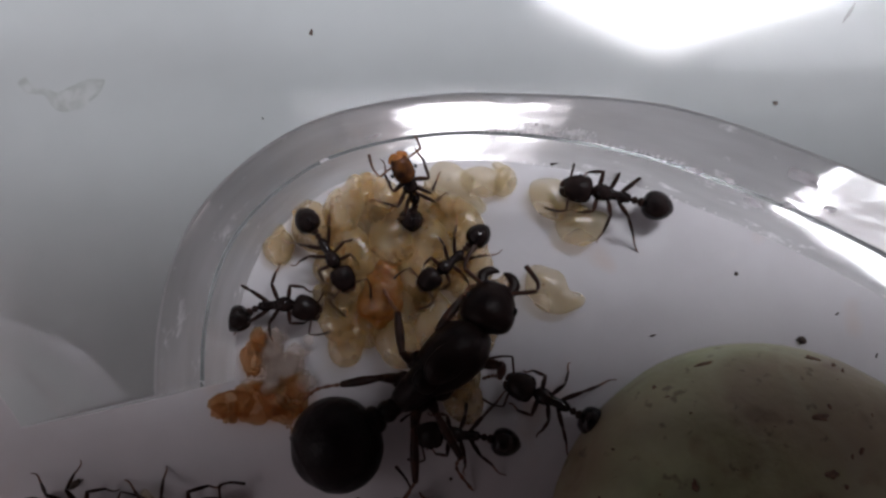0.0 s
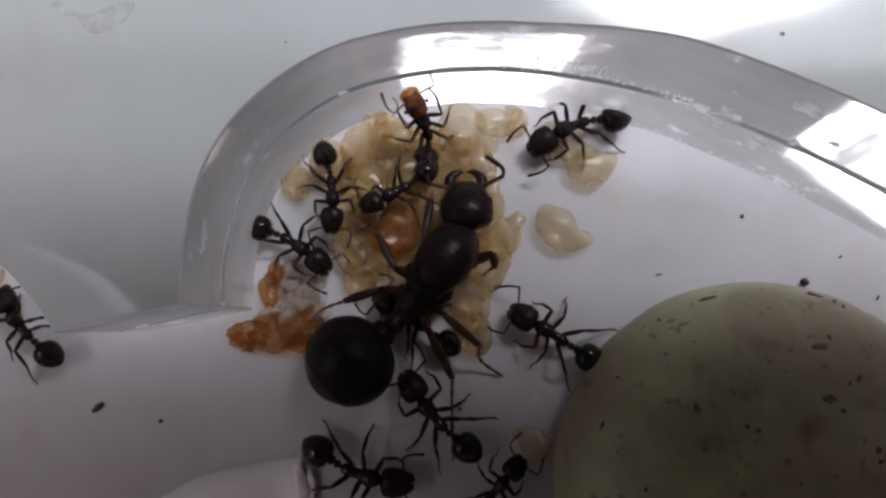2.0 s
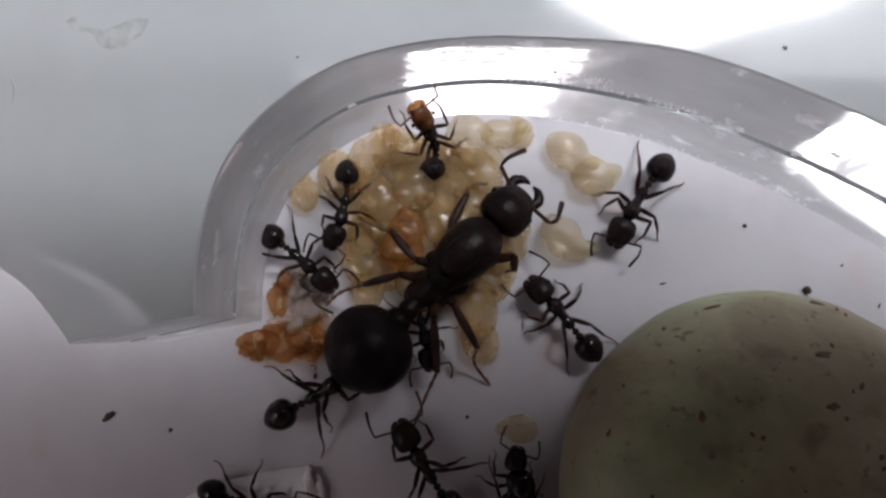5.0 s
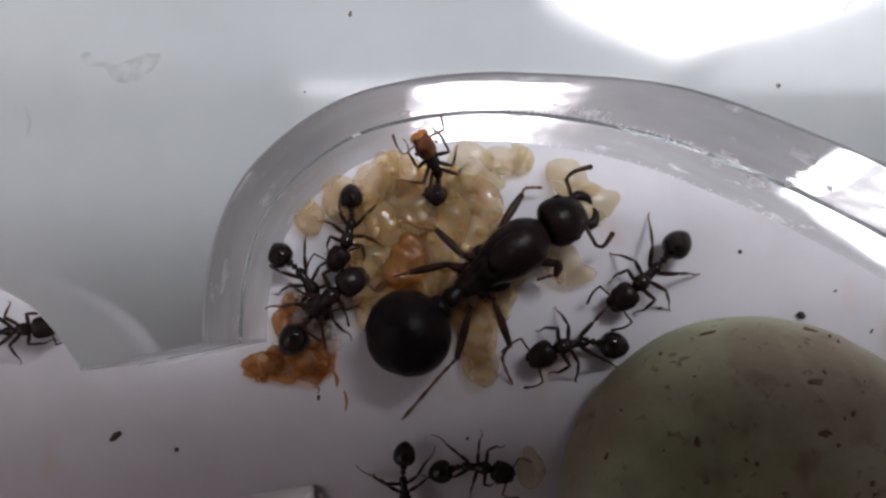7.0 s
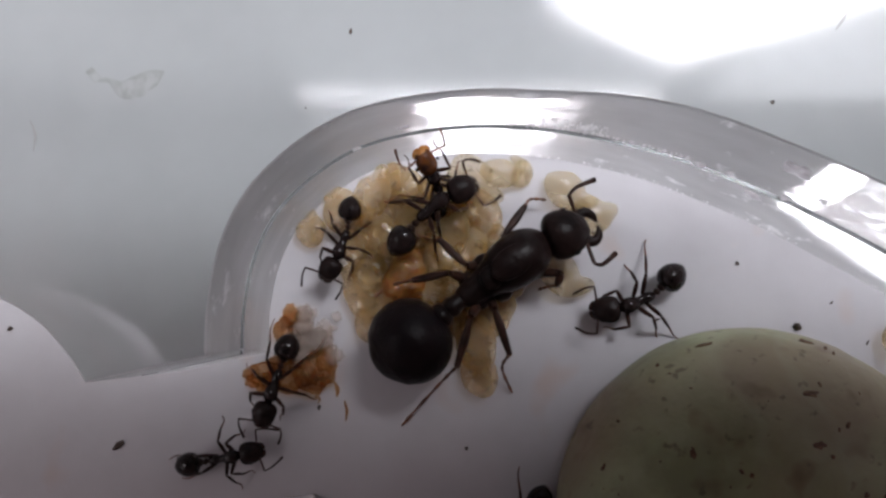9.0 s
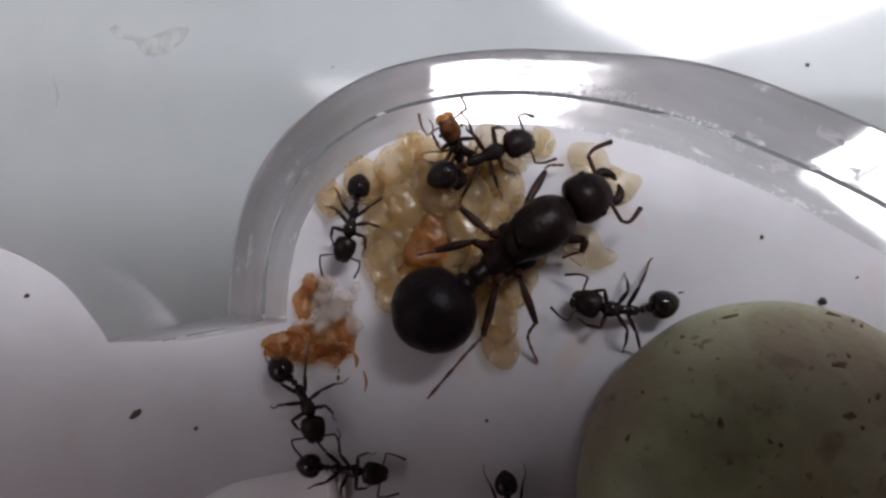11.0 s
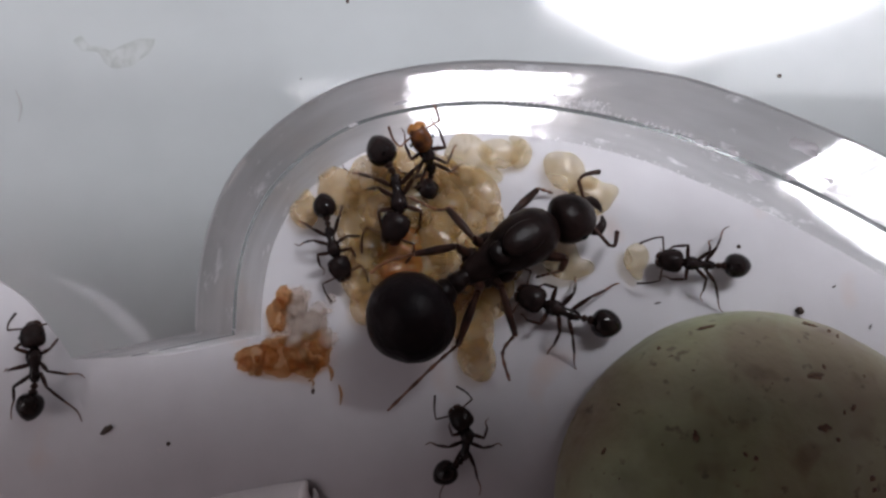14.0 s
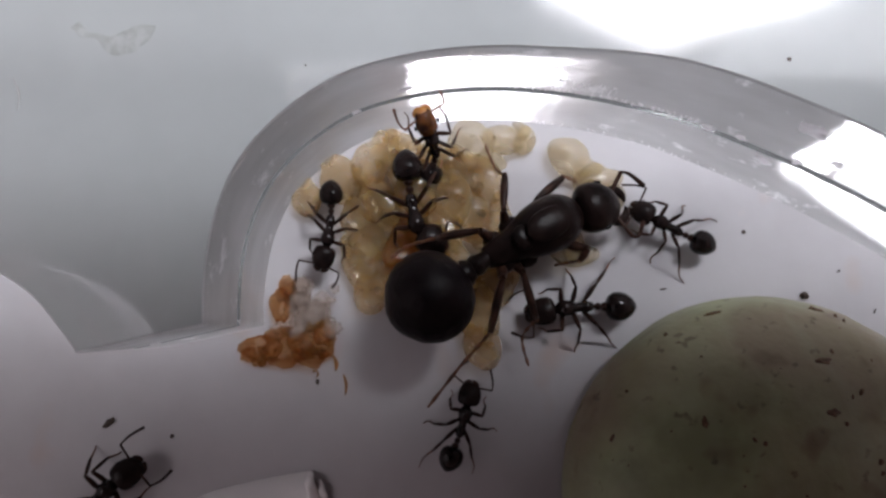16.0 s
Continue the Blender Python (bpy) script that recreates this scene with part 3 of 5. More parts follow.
    for side in (1, -1):
        for name in ("front", "mid", "hind"):
            turn = Matrix.Rotation(radians(rnd.uniform(-14, 14) - (8 * side if name == "hind" else 0)), 3, "Z")
            reach = rnd.uniform(0.88, 1.12)
            pts = [Vector((q[0], q[1] * side, q[2])) for q in WORKER_LEGS[name]]
            hip = pts[0]
            pts = [hip] + [hip + turn @ Vector(((q - hip).x * reach, (q - hip).y * reach, (q - hip).z)) for q in pts[1:]]
            make_leg(ant, "leg", pts, (0.1, 0.07, 0.036), s, LIMB, TARSUS)
    ant["size"] = s
    return ant


def make_queen(s):
    ant = tagged(new("queen_ant"), "large black queen ant with a swollen round gaster", "ant")
    bm = lathe(bmesh.new(), [(-3.15, 0.2), (-3.0, 0.62), (-2.4, 0.84), (-1.7, 0.96), (-1.1, 1.12), (-0.5, 1.42), (0.4, 1.62), (1.4, 1.56), (2.15, 1.2), (2.6, 0.7), (2.72, 0.2)], 0.9, 0.95, 32, 5,
               lift=[-0.5, -0.45, -0.3, -0.12, 0.02, 0.14, 0.22, 0.2, 0.0, -0.2, -0.3])
    part("mesosoma", sized(bm, s * MM), QUEEN_CHITIN, ant)
    bm = lathe(bmesh.new(), [(-1.5, 0.05), (-1.3, 0.5), (-0.8, 0.85), (0.0, 0.95), (0.7, 0.75), (1.0, 0.3), (1.05, 0.05)], 0.85, 0.34, 24, 4, centre=(0.4, 0, 1.5))
    part("scutum", sized(bm, s * MM), QUEEN_CHITIN, ant)
    bm = lathe(bmesh.new(), [(-0.55, 0.03), (-0.4, 0.45), (0.0, 0.62), (0.35, 0.5), (0.5, 0.05)], 1.05, 0.42, 20, 3, centre=(-1.2, 0, 1.0))
    part("scutellum", sized(bm, s * MM), QUEEN_CHITIN, ant)
    for side in (1, -1):
        for x, y, r in ((1.3, 1.1, 0.5), (-0.9, 1.0, 0.55), (-2.1, 0.75, 0.5)):
            part("coxa", sized(ball((x, y * side, -0.75), r, (1.1, 0.9, 1.2)), s * MM), QUEEN_CHITIN, ant)
    bm = lathe(bmesh.new(), [(-0.1, 0.2), (0.05, 0.95), (0.35, 1.38), (0.95, 1.5), (1.6, 1.36), (2.15, 1.0), (2.5, 0.6), (2.58, 0.15)], 0.92, 0.76, 32, 5,
               lift=[0, 0.05, 0.1, 0.1, 0.0, -0.15, -0.3, -0.35])
    head = part("head", sized(bm, s * MM), QUEEN_CHITIN, ant)
    head.location = Vector((2.55, 0, -0.1)) * s * MM
    for side in (1, -1):
        part("eye", sized(ball((1.35, 1.22 * side, 0.35), 0.26, (1, 0.55, 1)), s * MM), EYE, head)
        bm = tube(bmesh.new(), [(2.2, 0.75 * side, -0.4), (2.7, 0.85 * side, -0.5), (3.05, 0.5 * side, -0.5), (3.1, 0.1 * side, -0.5)], (0.3, 0.3, 0.22, 0.06), 10, 0.7, 3)
        part("mandible", sized(bm, s * MM), QUEEN_CHITIN, head)
        make_antenna(head, [(2.1, 0.55, 0.05), (2.4, 2.0, 0.2), (2.9, 2.1, -0.1), (3.8, 1.5, -0.8)] if side < 0 else
                     [(2.1, 0.55, 0.05), (2.3, 1.9, 0.3), (2.95, 2.1, 0.0), (4.1, 2.0, -0.5)], 0.115, s, side, LIMB)
    bm = lathe(bmesh.new(), [(-5.96, 0.05), (-5.8, 0.75), (-5.27, 1.6), (-5.0, 1.86), (-4.42, 2.22), (-3.82, 2.36), (-3.24, 2.36), (-2.54, 2.12), (-1.84, 1.52), (-1.5, 0.8), (-1.4, 0.2)], 1.0, 0.92, 40, 6,
               lift=[-0.2, -0.15, -0.1, -0.06, 0, 0, 0, 0, -0.05, -0.1, -0.1])
    gaster = part("gaster", sized(bm, s * MM), QUEEN_GASTER, ant, "swollen round black gaster")
    gaster.location = Vector((-3.0, 0, -0.45)) * s * MM
    bm = lathe(bmesh.new(), [(-1.05, 0.42), (-0.85, 0.54), (-0.6, 0.58), (-0.35, 0.5), (0.15, 0.45)], 1.0, 1.25, 16, 3)
    part("petiole", sized(bm, s * MM), QUEEN_CHITIN, gaster)
    bm = lathe(bmesh.new(), [(-1.75, 0.7), (-1.45, 0.74), (-1.15, 0.66), (-0.92, 0.42)], 1.0, 1.1, 16, 3)
    part("postpetiole", sized(bm, s * MM), QUEEN_CHITIN, gaster)
    for pts in QUEEN_LEGS:
        make_leg(ant, "leg", pts, (0.25, 0.2, 0.085), s, LIMB, TARSUS)
    ant["size"] = s
    return ant


def piece(ant, name):
    return next(c for c in ant.children if c.name.split(".")[0] == name)


queen = make_queen(1.047)
queen_head, queen_gaster = piece(queen, "head"), piece(queen, "gaster")
worker_a = make_worker(1.066, 11, 'small glossy black worker ant standing beside the brood')
worker_b = make_worker(1.133, 12, 'black worker ant walking round the food crumb')
worker_c = make_worker(1.002, 13, 'small black worker ant on the brood pile')
worker_d = make_worker(1.1, 14, 'black worker ant with a reddish-brown head leaning up the clear wall', callow=True, head_size=1.08)
worker_e = make_worker(1.045, 15, 'small black worker ant crossing the white floor')
worker_f = make_worker(1.284, 16, 'slender black worker ant on the white floor by the larvae')
worker_k = make_worker(1.228, 17, 'black worker ant standing by the green grape')
worker_l = make_worker(1.17, 18, 'black worker ant ducking under the queen')
worker_n = make_worker(1.011, 19, 'black worker ant carrying a pale larva')
worker_p = make_worker(1.285, 20, 'black worker ant behind the queen, facing her gaster')
worker_r = make_worker(1.332, 21, 'large black worker ant climbing on to the brood')
worker_s = make_worker(1.159, 22, 'black worker ant carrying a larva along the wall')
worker_u = make_worker(1.107, 23, 'black worker ant bringing a larva past the grape')
worker_j = make_worker(1.3, 24, 'black worker ant coming in over the white floor')
WORKERS = [worker_a, worker_b, worker_c, worker_d, worker_e, worker_f, worker_k, worker_l, worker_n, worker_p, worker_r, worker_s, worker_u, worker_j]
worker_a_head, worker_a_gaster = piece(worker_a, "head"), piece(worker_a, "gaster")
worker_b_head, worker_b_gaster = piece(worker_b, "head"), piece(worker_b, "gaster")
worker_c_head, worker_c_gaster = piece(worker_c, "head"), piece(worker_c, "gaster")
worker_d_head, worker_d_gaster = piece(worker_d, "head"), piece(worker_d, "gaster")
worker_e_head, worker_e_gaster = piece(worker_e, "head"), piece(worker_e, "gaster")
worker_f_head, worker_f_gaster = piece(worker_f, "head"), piece(worker_f, "gaster")
worker_k_head, worker_k_gaster = piece(worker_k, "head"), piece(worker_k, "gaster")
worker_l_head, worker_l_gaster = piece(worker_l, "head"), piece(worker_l, "gaster")
worker_n_head, worker_n_gaster = piece(worker_n, "head"), piece(worker_n, "gaster")
worker_p_head, worker_p_gaster = piece(worker_p, "head"), piece(worker_p, "gaster")
worker_r_head, worker_r_gaster = piece(worker_r, "head"), piece(worker_r, "gaster")
worker_s_head, worker_s_gaster = piece(worker_s, "head"), piece(worker_s, "gaster")
worker_u_head, worker_u_gaster = piece(worker_u, "head"), piece(worker_u, "gaster")
worker_j_head, worker_j_gaster = piece(worker_j, "head"), piece(worker_j, "gaster")

# ---- brood, food and other things on the floor ----


def larva_mesh(length, width, bend, seed, mat):
    """A curved grub: plump smooth belly and a thinner bent neck; lies on z = 0."""
    bm = bmesh.new()
    n = 19
    pts, radii = [], []
    for i in range(n):
        t = 0.5 - 0.5 * math.cos(math.pi * i / (n - 1))
        a = bend * 1.7 * (t - 0.2)
        pts.append((length * (t - 0.45) * math.cos(a * 0.5), length * 0.62 * bend * (t - 0.3) ** 2, width * (0.3 - 0.05 * t)))
        belly = math.sqrt(max(0.0, 1 - ((t - 0.4) / 0.41) ** 2))
        neck_r = 0.5 * math.sqrt(max(0.0, 1 - ((t - 0.5) / 0.5) ** 4))
        radii.append(width * 0.5 * max((belly ** 6 + neck_r ** 6) ** (1 / 6), 0.01))
    tube(bm, pts, radii, 18, 0.56, 2)
    for v in bm.verts:
        ring = 1 + 0.02 * math.sin(v.co.x * 11 / width)
        v.co = Vector((v.co.x, v.co.y * ring, v.co.z * ring)) + v.co.normalized() * 0.06 * width * noise.noise(v.co * 1.0 + Vector((seed, 0, 0)))
    return finish(sized(bm, MM), "ant_larva", mat)


def larva(x, y, z, length, width, bend, turn, tilt=0, mat=None, label="plump translucent yellowish ant larva lying in the brood pile", seed=0):
    ob = tagged(new("ant_larva", larva_mesh(length, width, bend, seed, mat or LARVA)), label, "larva", "brood pile")
    ob.matrix_world = pose(x * MM, y * MM, z * MM, 0, tilt, turn)
    return ob


larva(-3.70, 9.91, 1.00, 3.4, 2.2, 0.3, 62, seed=0)
larva(-5.62, 9.05, 0.10, 3.6, 2.5, 1.0, 99, seed=1)
larva(-7.59, 7.87, 0.00, 2.5, 1.8, 0.6, 80, seed=2)
larva(-3.31, 7.70, 0.90, 4.2, 2.0, 0.4, 117, seed=3)
larva(-1.21, 8.22, 0.80, 3.6, 2.6, 0.9, 98, seed=4)
larva(2.21, 10.60, 0.60, 3.9, 2.8, 1.3, -70, mat=LARVA_PALE, seed=5)
larva(4.11, 11.21, 0.30, 3.1, 1.8, 1.5, -20, mat=LARVA_PALE, seed=6)
larva(5.43, 11.44, 0.00, 2.3, 1.3, 1.8, 60, mat=LARVA_PALE, seed=7)
larva(0.93, 7.67, 0.80, 3.9, 2.3, 0.7, 78, seed=8)
larva(2.78, 9.09, 0.50, 3.9, 2.1, 0.9, 115, seed=9)
larva(2.10, 6.92, 0.20, 4.2, 2.3, 0.6, 96, seed=10)
larva(8.06, 10.08, 0.00, 3.6, 2.3, 1.0, -50, mat=LARVA_PALE, label="pale translucent larva lying apart on the floor", seed=11)
larva(9.53, 8.68, 0.00, 3.1, 2.5, 1.2, -15, mat=LARVA_PALE, label="pale curled larva lying apart on the floor", seed=12)
larva(7.60, 4.90, 0.00, 3.8, 2.4, 1.4, -60, mat=LARVA_PALE, label="pale larva with a dark speck lying on the floor", seed=13)
larva(-3.91, 5.43, 0.20, 3.1, 2.3, 0.6, 76, seed=14)
larva(-4.42, 3.94, 0.00, 3.9, 2.2, 0.4, 113, seed=15)
larva(-2.75, 3.93, 0.00, 4.2, 2.3, 0.6, 94, seed=16)
larva(-0.41, 4.92, 0.00, 4.2, 2.5, 0.7, 75, seed=17)
larva(0.61, 10.00, 0.20, 3.4, 2.2, 0.7, 112, seed=18)
larva(2.39, 1.27, 0.00, 4.7, 2.5, 0.6, 93, seed=19)
larva(3.57, 3.24, 0.00, 4.4, 2.5, 0.8, 70, seed=20)
larva(-1.77, 10.77, 0.00, 2.9, 2.0, 0.7, 111, seed=21)
larva(-2.44, 9.37, 0.00, 3.4, 2.2, 0.7, 92, seed=22)
larva(-4.43, 6.96, 0.10, 3.6, 2.3, 0.6, 73, seed=23)
larva(0.26, 6.20, 0.60, 3.9, 2.3, 0.7, 110, seed=24)
larva(-2.42, 6.62, 0.00, 3.9, 2.4, 0.7, 91, seed=25)
larva(-1.08, 2.60, 0.00, 3.9, 2.4, 0.7, 109, seed=27)
larva(1.25, 3.25, 0.00, 4.2, 2.5, 0.4, 90, seed=28)
larva(3.28, 6.27, 0.00, 3.9, 2.3, 0.8, 50, seed=29)
larva(-3.74, 2.61, 0.00, 3.6, 2.1, 0.6, 70, seed=32)
larva(1.61, 9.28, 0.30, 3.4, 2.3, 0.6, 107, seed=33)
larva(-0.40, 9.29, 0.30, 3.4, 2.3, 0.6, 88, seed=34)
larva(-2.78, 10.74, 0.20, 2.6, 1.8, 0.6, 69, seed=35)
larva(2.55, -0.70, 0.00, 3.4, 2.2, 0.4, 106, seed=36)
larva(4.26, 4.58, 0.00, 3.6, 2.3, 0.6, 30, seed=39)
carried_larva_n = larva(0, 0, 0, 2.4, 1.7, 0.8, 0, mat=LARVA_PALE, label="pale larva carried in a worker ant's jaws", seed=71)
carried_larva_s = larva(0, 0, 0, 2.0, 1.4, 0.8, 0, mat=LARVA_PALE, label="pale larva carried in a worker ant's jaws", seed=72)
carried_larva_u = larva(0, 0, 0, 2.2, 1.5, 0.8, 0, mat=LARVA_PALE, label="pale larva carried in a worker ant's jaws", seed=73)

# orange-brown pupa in the pile
bm = lathe(bmesh.new(), [(-1.7, 0.05), (-1.55, 0.5), (-0.9, 0.85), (0.0, 0.95), (0.8, 0.8), (1.4, 0.55), (1.6, 0.1)], 1.0, 0.8, 20, 4)
for v in bm.verts:
    v.co += (v.co.normalized() * 0.45 * noise.noise(v.co * 1.1 + Vector((3, 0, 0))) + Vector((0, 0, 0.3 * noise.noise(v.co * 2.4)))) * 0.9
pupa = thing("food_morsel", sized(bm, 1.22 * MM), PUPA, "orange-brown moist morsel lying among the larvae", "food")
pupa.matrix_world = pose(-1.75 * MM, 5.05 * MM, 1.1 * MM, 0, 0, 78)

# rust-brown crumb with pale flakes by the wall
crumb = tagged(new("food_crumb"), "rust-brown food crumb with pale pink flakes on the floor", "food")
for k, (x, y, z, r, sq) in enumerate([(-7.3, -0.65, 0.45, 1.3, (0.98, 0.95, 0.45)), (-8.7, -0.8, 0.4, 1.2, (1.15, 0.92, 0.4)), (-10.2, -0.8, 0.25, 1.0, (1.2, 0.72, 0.3)), (-10.95, -1.2, 0.2, 0.5, (0.9, 0.9, 0.4)),
                                      (-9.15, 1.6, 0.45, 0.85, (0.65, 1.2, 0.5)), (-8.75, 2.7, 0.5, 0.6, (0.7, 1.1, 0.5)), (-6.6, 0.05, 0.35, 0.75, (0.75, 1.05, 0.5))]):
    bm = lump(r, 0.34, k + 2, sq, 4, 1.6)
    bmesh.ops.translate(bm, vec=(x, y, z), verts=bm.verts[:])
    part("crumb_piece", sized(bm, MM), CRUMB, crumb, "rust-brown translucent crumb piece")
rnd = random.Random(4)
for k in range(96):
    pale = k % 7 < 5
    x, y = (-7.5 + rnd.gauss(0, 0.75), 1.2 + rnd.gauss(0, 0.8)) if pale else (-8.5 + rnd.uniform(-2.2, 2.0), -0.9 + rnd.gauss(0, 0.5))
    bm = lump(rnd.uniform(0.16, 0.5) if pale else rnd.uniform(0.08, 0.26), 0.6, k + 20, (rnd.uniform(0.7, 1.4), rnd.uniform(0.7, 1.4), 0.3), 3, 2.0)
    bmesh.ops.translate(bm, vec=(x, y, 0.12 + rnd.uniform(0, 0.35) + (0.4 if -1.6 < y < 0.3 else 0)), verts=bm.verts[:])
    part("flake", sized(bm, MM), FLAKE if pale else CRUMB, crumb, "pale pinkish flake" if pale else "rust-brown flake")
for x, y, dx, dy, r in ((-6.1, -1.3, 0.15, -0.9, 0.13), (-5.5, -2.4, 0.1, -1.2, 0.09), (-7.1, -2.1, 0.02, -0.5, 0.06)):
    bm = tube(bmesh.new(), [(x, y, r * 0.6), (x + dx * 0.5 + 0.12, y + dy * 0.5, r * 0.8), (x + dx, y + dy, r * 0.5)], (r * 0.5, r, r * 0.3), 8, 0.5, 5)
    part("fibre", sized(bm, MM), CRUMB, crumb, "thin pale orange fibre")

# green grape, its lower half sunk against the floor
bm = bmesh.new()
bmesh.ops.create_uvsphere(bm, u_segments=72, v_segments=48, radius=1)
for v in bm.verts:
    k = 1 + 0.018 * noise.noise(v.co * 2.3) + 0.006 * noise.noise(v.co * 7)
    v.co = Vector((v.co.x * 11.4, v.co.y * 11.2, v.co.z * (7.4 if v.co.z > 0 else 1.2))) * k
grape = thing("grape", sized(bm, MM), GRAPE, "dull green grape half with brown scars, lying on the floor", "fruit")
grape.matrix_world = pose(18.2 * MM, -9.3 * MM, 1.15 * MM)

def on_grape(x, y):
    dx, dy = (x - 18.2) / 11.4, (y + 9.3) / 11.2
    return 1.15 + 7.4 * math.sqrt(max(0.02, 1 - dx * dx - dy * dy))


for k, (x, y, r, sq, turn) in enumerate([(19.3, -1.6, 0.5, (1.5, 0.8, 0.25), -5), (20.6, 1.05, 0.5, (1.6, 0.5, 0.3), -10), (15.0, 0.9, 0.45, (1.9, 0.4, 0.3), 14), (12.4, -0.25, 0.22, (1, 1, 0.4), 0),
                                         (12.7, -0.7, 0.25, (1.4, 0.6, 0.4), 30), (9.0, -5.6, 0.4, (0.8, 1.3, 0.3), 0), (17.0, -2.0, 0.18, (1, 1, 0.4), 0), (22.0, -6.5, 0.5, (0.6, 1.5, 0.25), -20), (19.0, -4.0, 0.35, (1.6, 0.9, 0.2), 0),
                                         (15.5, -5.4, 0.2, (1, 1, 0.3), 0), (13.0, -4.5, 0.3, (0.8, 1.6, 0.2), 10), (21.6, 0.7, 0.2, (1, 1, 0.3), 0)]):
    ob = part("scar", sized(lump(r * 0.5, 0.8, k + 50, (sq[0], sq[1], sq[2] * 0.5), 3), MM), SCAR, grape, "dark brown skin scar")
    ob.location = Vector((x - 18.2, y + 9.3, on_grape(x, y) - 1.15 + 0.01)) * MM
    ob.rotation_euler = (radians(-40 * (y + 9.3) / 11.2), radians(40 * (x - 18.2) / 11.4), radians(turn))

rnd = random.Random(31)
for k in range(46):
    a, d = rnd.uniform(0, 6.28), 11 * math.sqrt(rnd.uniform(0.02, 0.96))
    x, y = 18.2 + d * math.cos(a), -9.3 + d * math.sin(a)
    ob = part("scar", sized(lump(rnd.uniform(0.05, 0.16), 0.5, k + 150, (rnd.uniform(0.8, 1.8), rnd.uniform(0.7, 1.2), 0.25), 1), MM), SCAR, grape, "tiny brown skin spot")
    ob.location = Vector((x - 18.2, y + 9.3, on_grape(x, y) - 1.15)) * MM
    ob.rotation_euler = (radians(-40 * (y + 9.3) / 11.2), radians(40 * (x - 18.2) / 11.4), a)

# thin whitish strip of film at the near side, crumpled at its end
strip = tagged(new("film_strip"), "thin crumpled whitish strip of film on the floor", "strip")
EDGE = [(-15.6, -10.4), (-13.2, -9.0), (-10.8, -8.4), (-8.6, -8.0), (-7.2, -7.8)]
bm = bmesh.new()
top = []
for i, p in enumerate(catmull([(*q, 0) for q in EDGE], 5)):
    row = []
    for j in range(8):
        w = j / 7
        row.append(bm.verts.new((p.x + 0.16 * w * 7, p.y - 7 * w, 0.1 + 0.45 * min(1, 5 * w) + 0.12 * noise.noise(Vector((p.x * 0.6, w * 3, 2))))))
    top.append(row)
for i in range(len(top) - 1):
    for j in range(7):
        bm.faces.new((top[i][j], top[i][j + 1], top[i + 1][j + 1], top[i + 1][j]))
bmesh.ops.recalc_face_normals(bm, faces=bm.faces[:])
bmesh.ops.solidify(bm, geom=bm.faces[:], thickness=0.08)
part("sheet", sized(bm, MM), PAPER, strip)
for k, (x, rise, wide) in enumerate([(-7.35, 0.75, 0.3), (-6.75, 0.5, 0.22)]):
    bm = bmesh.new()
    tube(bm, [(x, -7.8 - 0.5 * k, 0.1), (x + 0.1, -8.3 - 0.5 * k, rise), (x + 0.3 - 0.2 * k, -9.6, rise * 0.7), (x + 0.25, -11.2, rise * 0.85), (x + 0.7, -14.5, 0.3)], (0.1, wide * 0.8, wide * 1.3, wide, wide), 10, 0.5, 6)
    for v in bm.verts:
        v.co += Vector((noise.noise(v.co * 1.5), noise.noise(v.co * 1.5 + Vector((7, 0, 0))), noise.noise(v.co * 2.0))) * 0.16
    part("fold", sized(bm, MM), PAPER, strip, "glossy crumpled fold")

# burrs and beads on the chamber wall; their white stands in for glints
def on_wall(x):
    """The wall's y at x, on the wide side of the arch, in millimetres."""
    arch = [p for p in outline if p.x > -9 and p.y > 0]
    for p, q in zip(arch, arch[1:]):
        if p.x <= x <= q.x:
            return p.y + (q.y - p.y) * (x - p.x) / (q.x - p.x)
    return 0


rnd = random.Random(9)
bm = bmesh.new()
for k in range(210):
    x, z = (rnd.uniform(3.6, 13.5), 6.35 + rnd.gauss(0, 0.12)) if k < 110 else (rnd.uniform(5.4, 9.2), rnd.choice((6.9, 7.35, 7.8))) if k < 170 else (rnd.uniform(6, 22), rnd.uniform(0.05, 0.5))
    r = rnd.uniform(0.022, 0.042)
    m = Matrix.Translation((x, on_wall(x) - 0.01, z)) @ Matrix.Diagonal((r, r, r * rnd.uniform(4, 8), 1))
    bmesh.ops.create_icosphere(bm, subdivisions=1, radius=1, matrix=m)
thing("wall_burrs", sized(bm, MM), GLINT_WHITE, "tiny burrs along the cut acrylic wall, whitened to read as glints", "burrs", kind="stuff")
for x, z, r in ((14.2, 6.2, 0.24), (15.7, 6.5, 0.2), (17.5, 4.9, 0.3), (17.3, 10.5, 0.45), (18.6, 6.4, 0.22), (19.7, 8.1, 0.2), (-4.2, 6.0, 0.16), (-1.6, 7.3, 0.18)):
    ob = thing("water_droplet", sized(lump(r, 0.7, x, (1.4, 0.5, 0.9), 3, 1.4), MM), GLINT_WHITE, "tiny white bead standing in for a glint on the acrylic wall", "droplet", "droplets on the wall")
    ob.matrix_world = pose(x * MM, (on_wall(x) - r * 0.3) * MM, z * MM, 0, 0, -25 if x > 5 else 20)

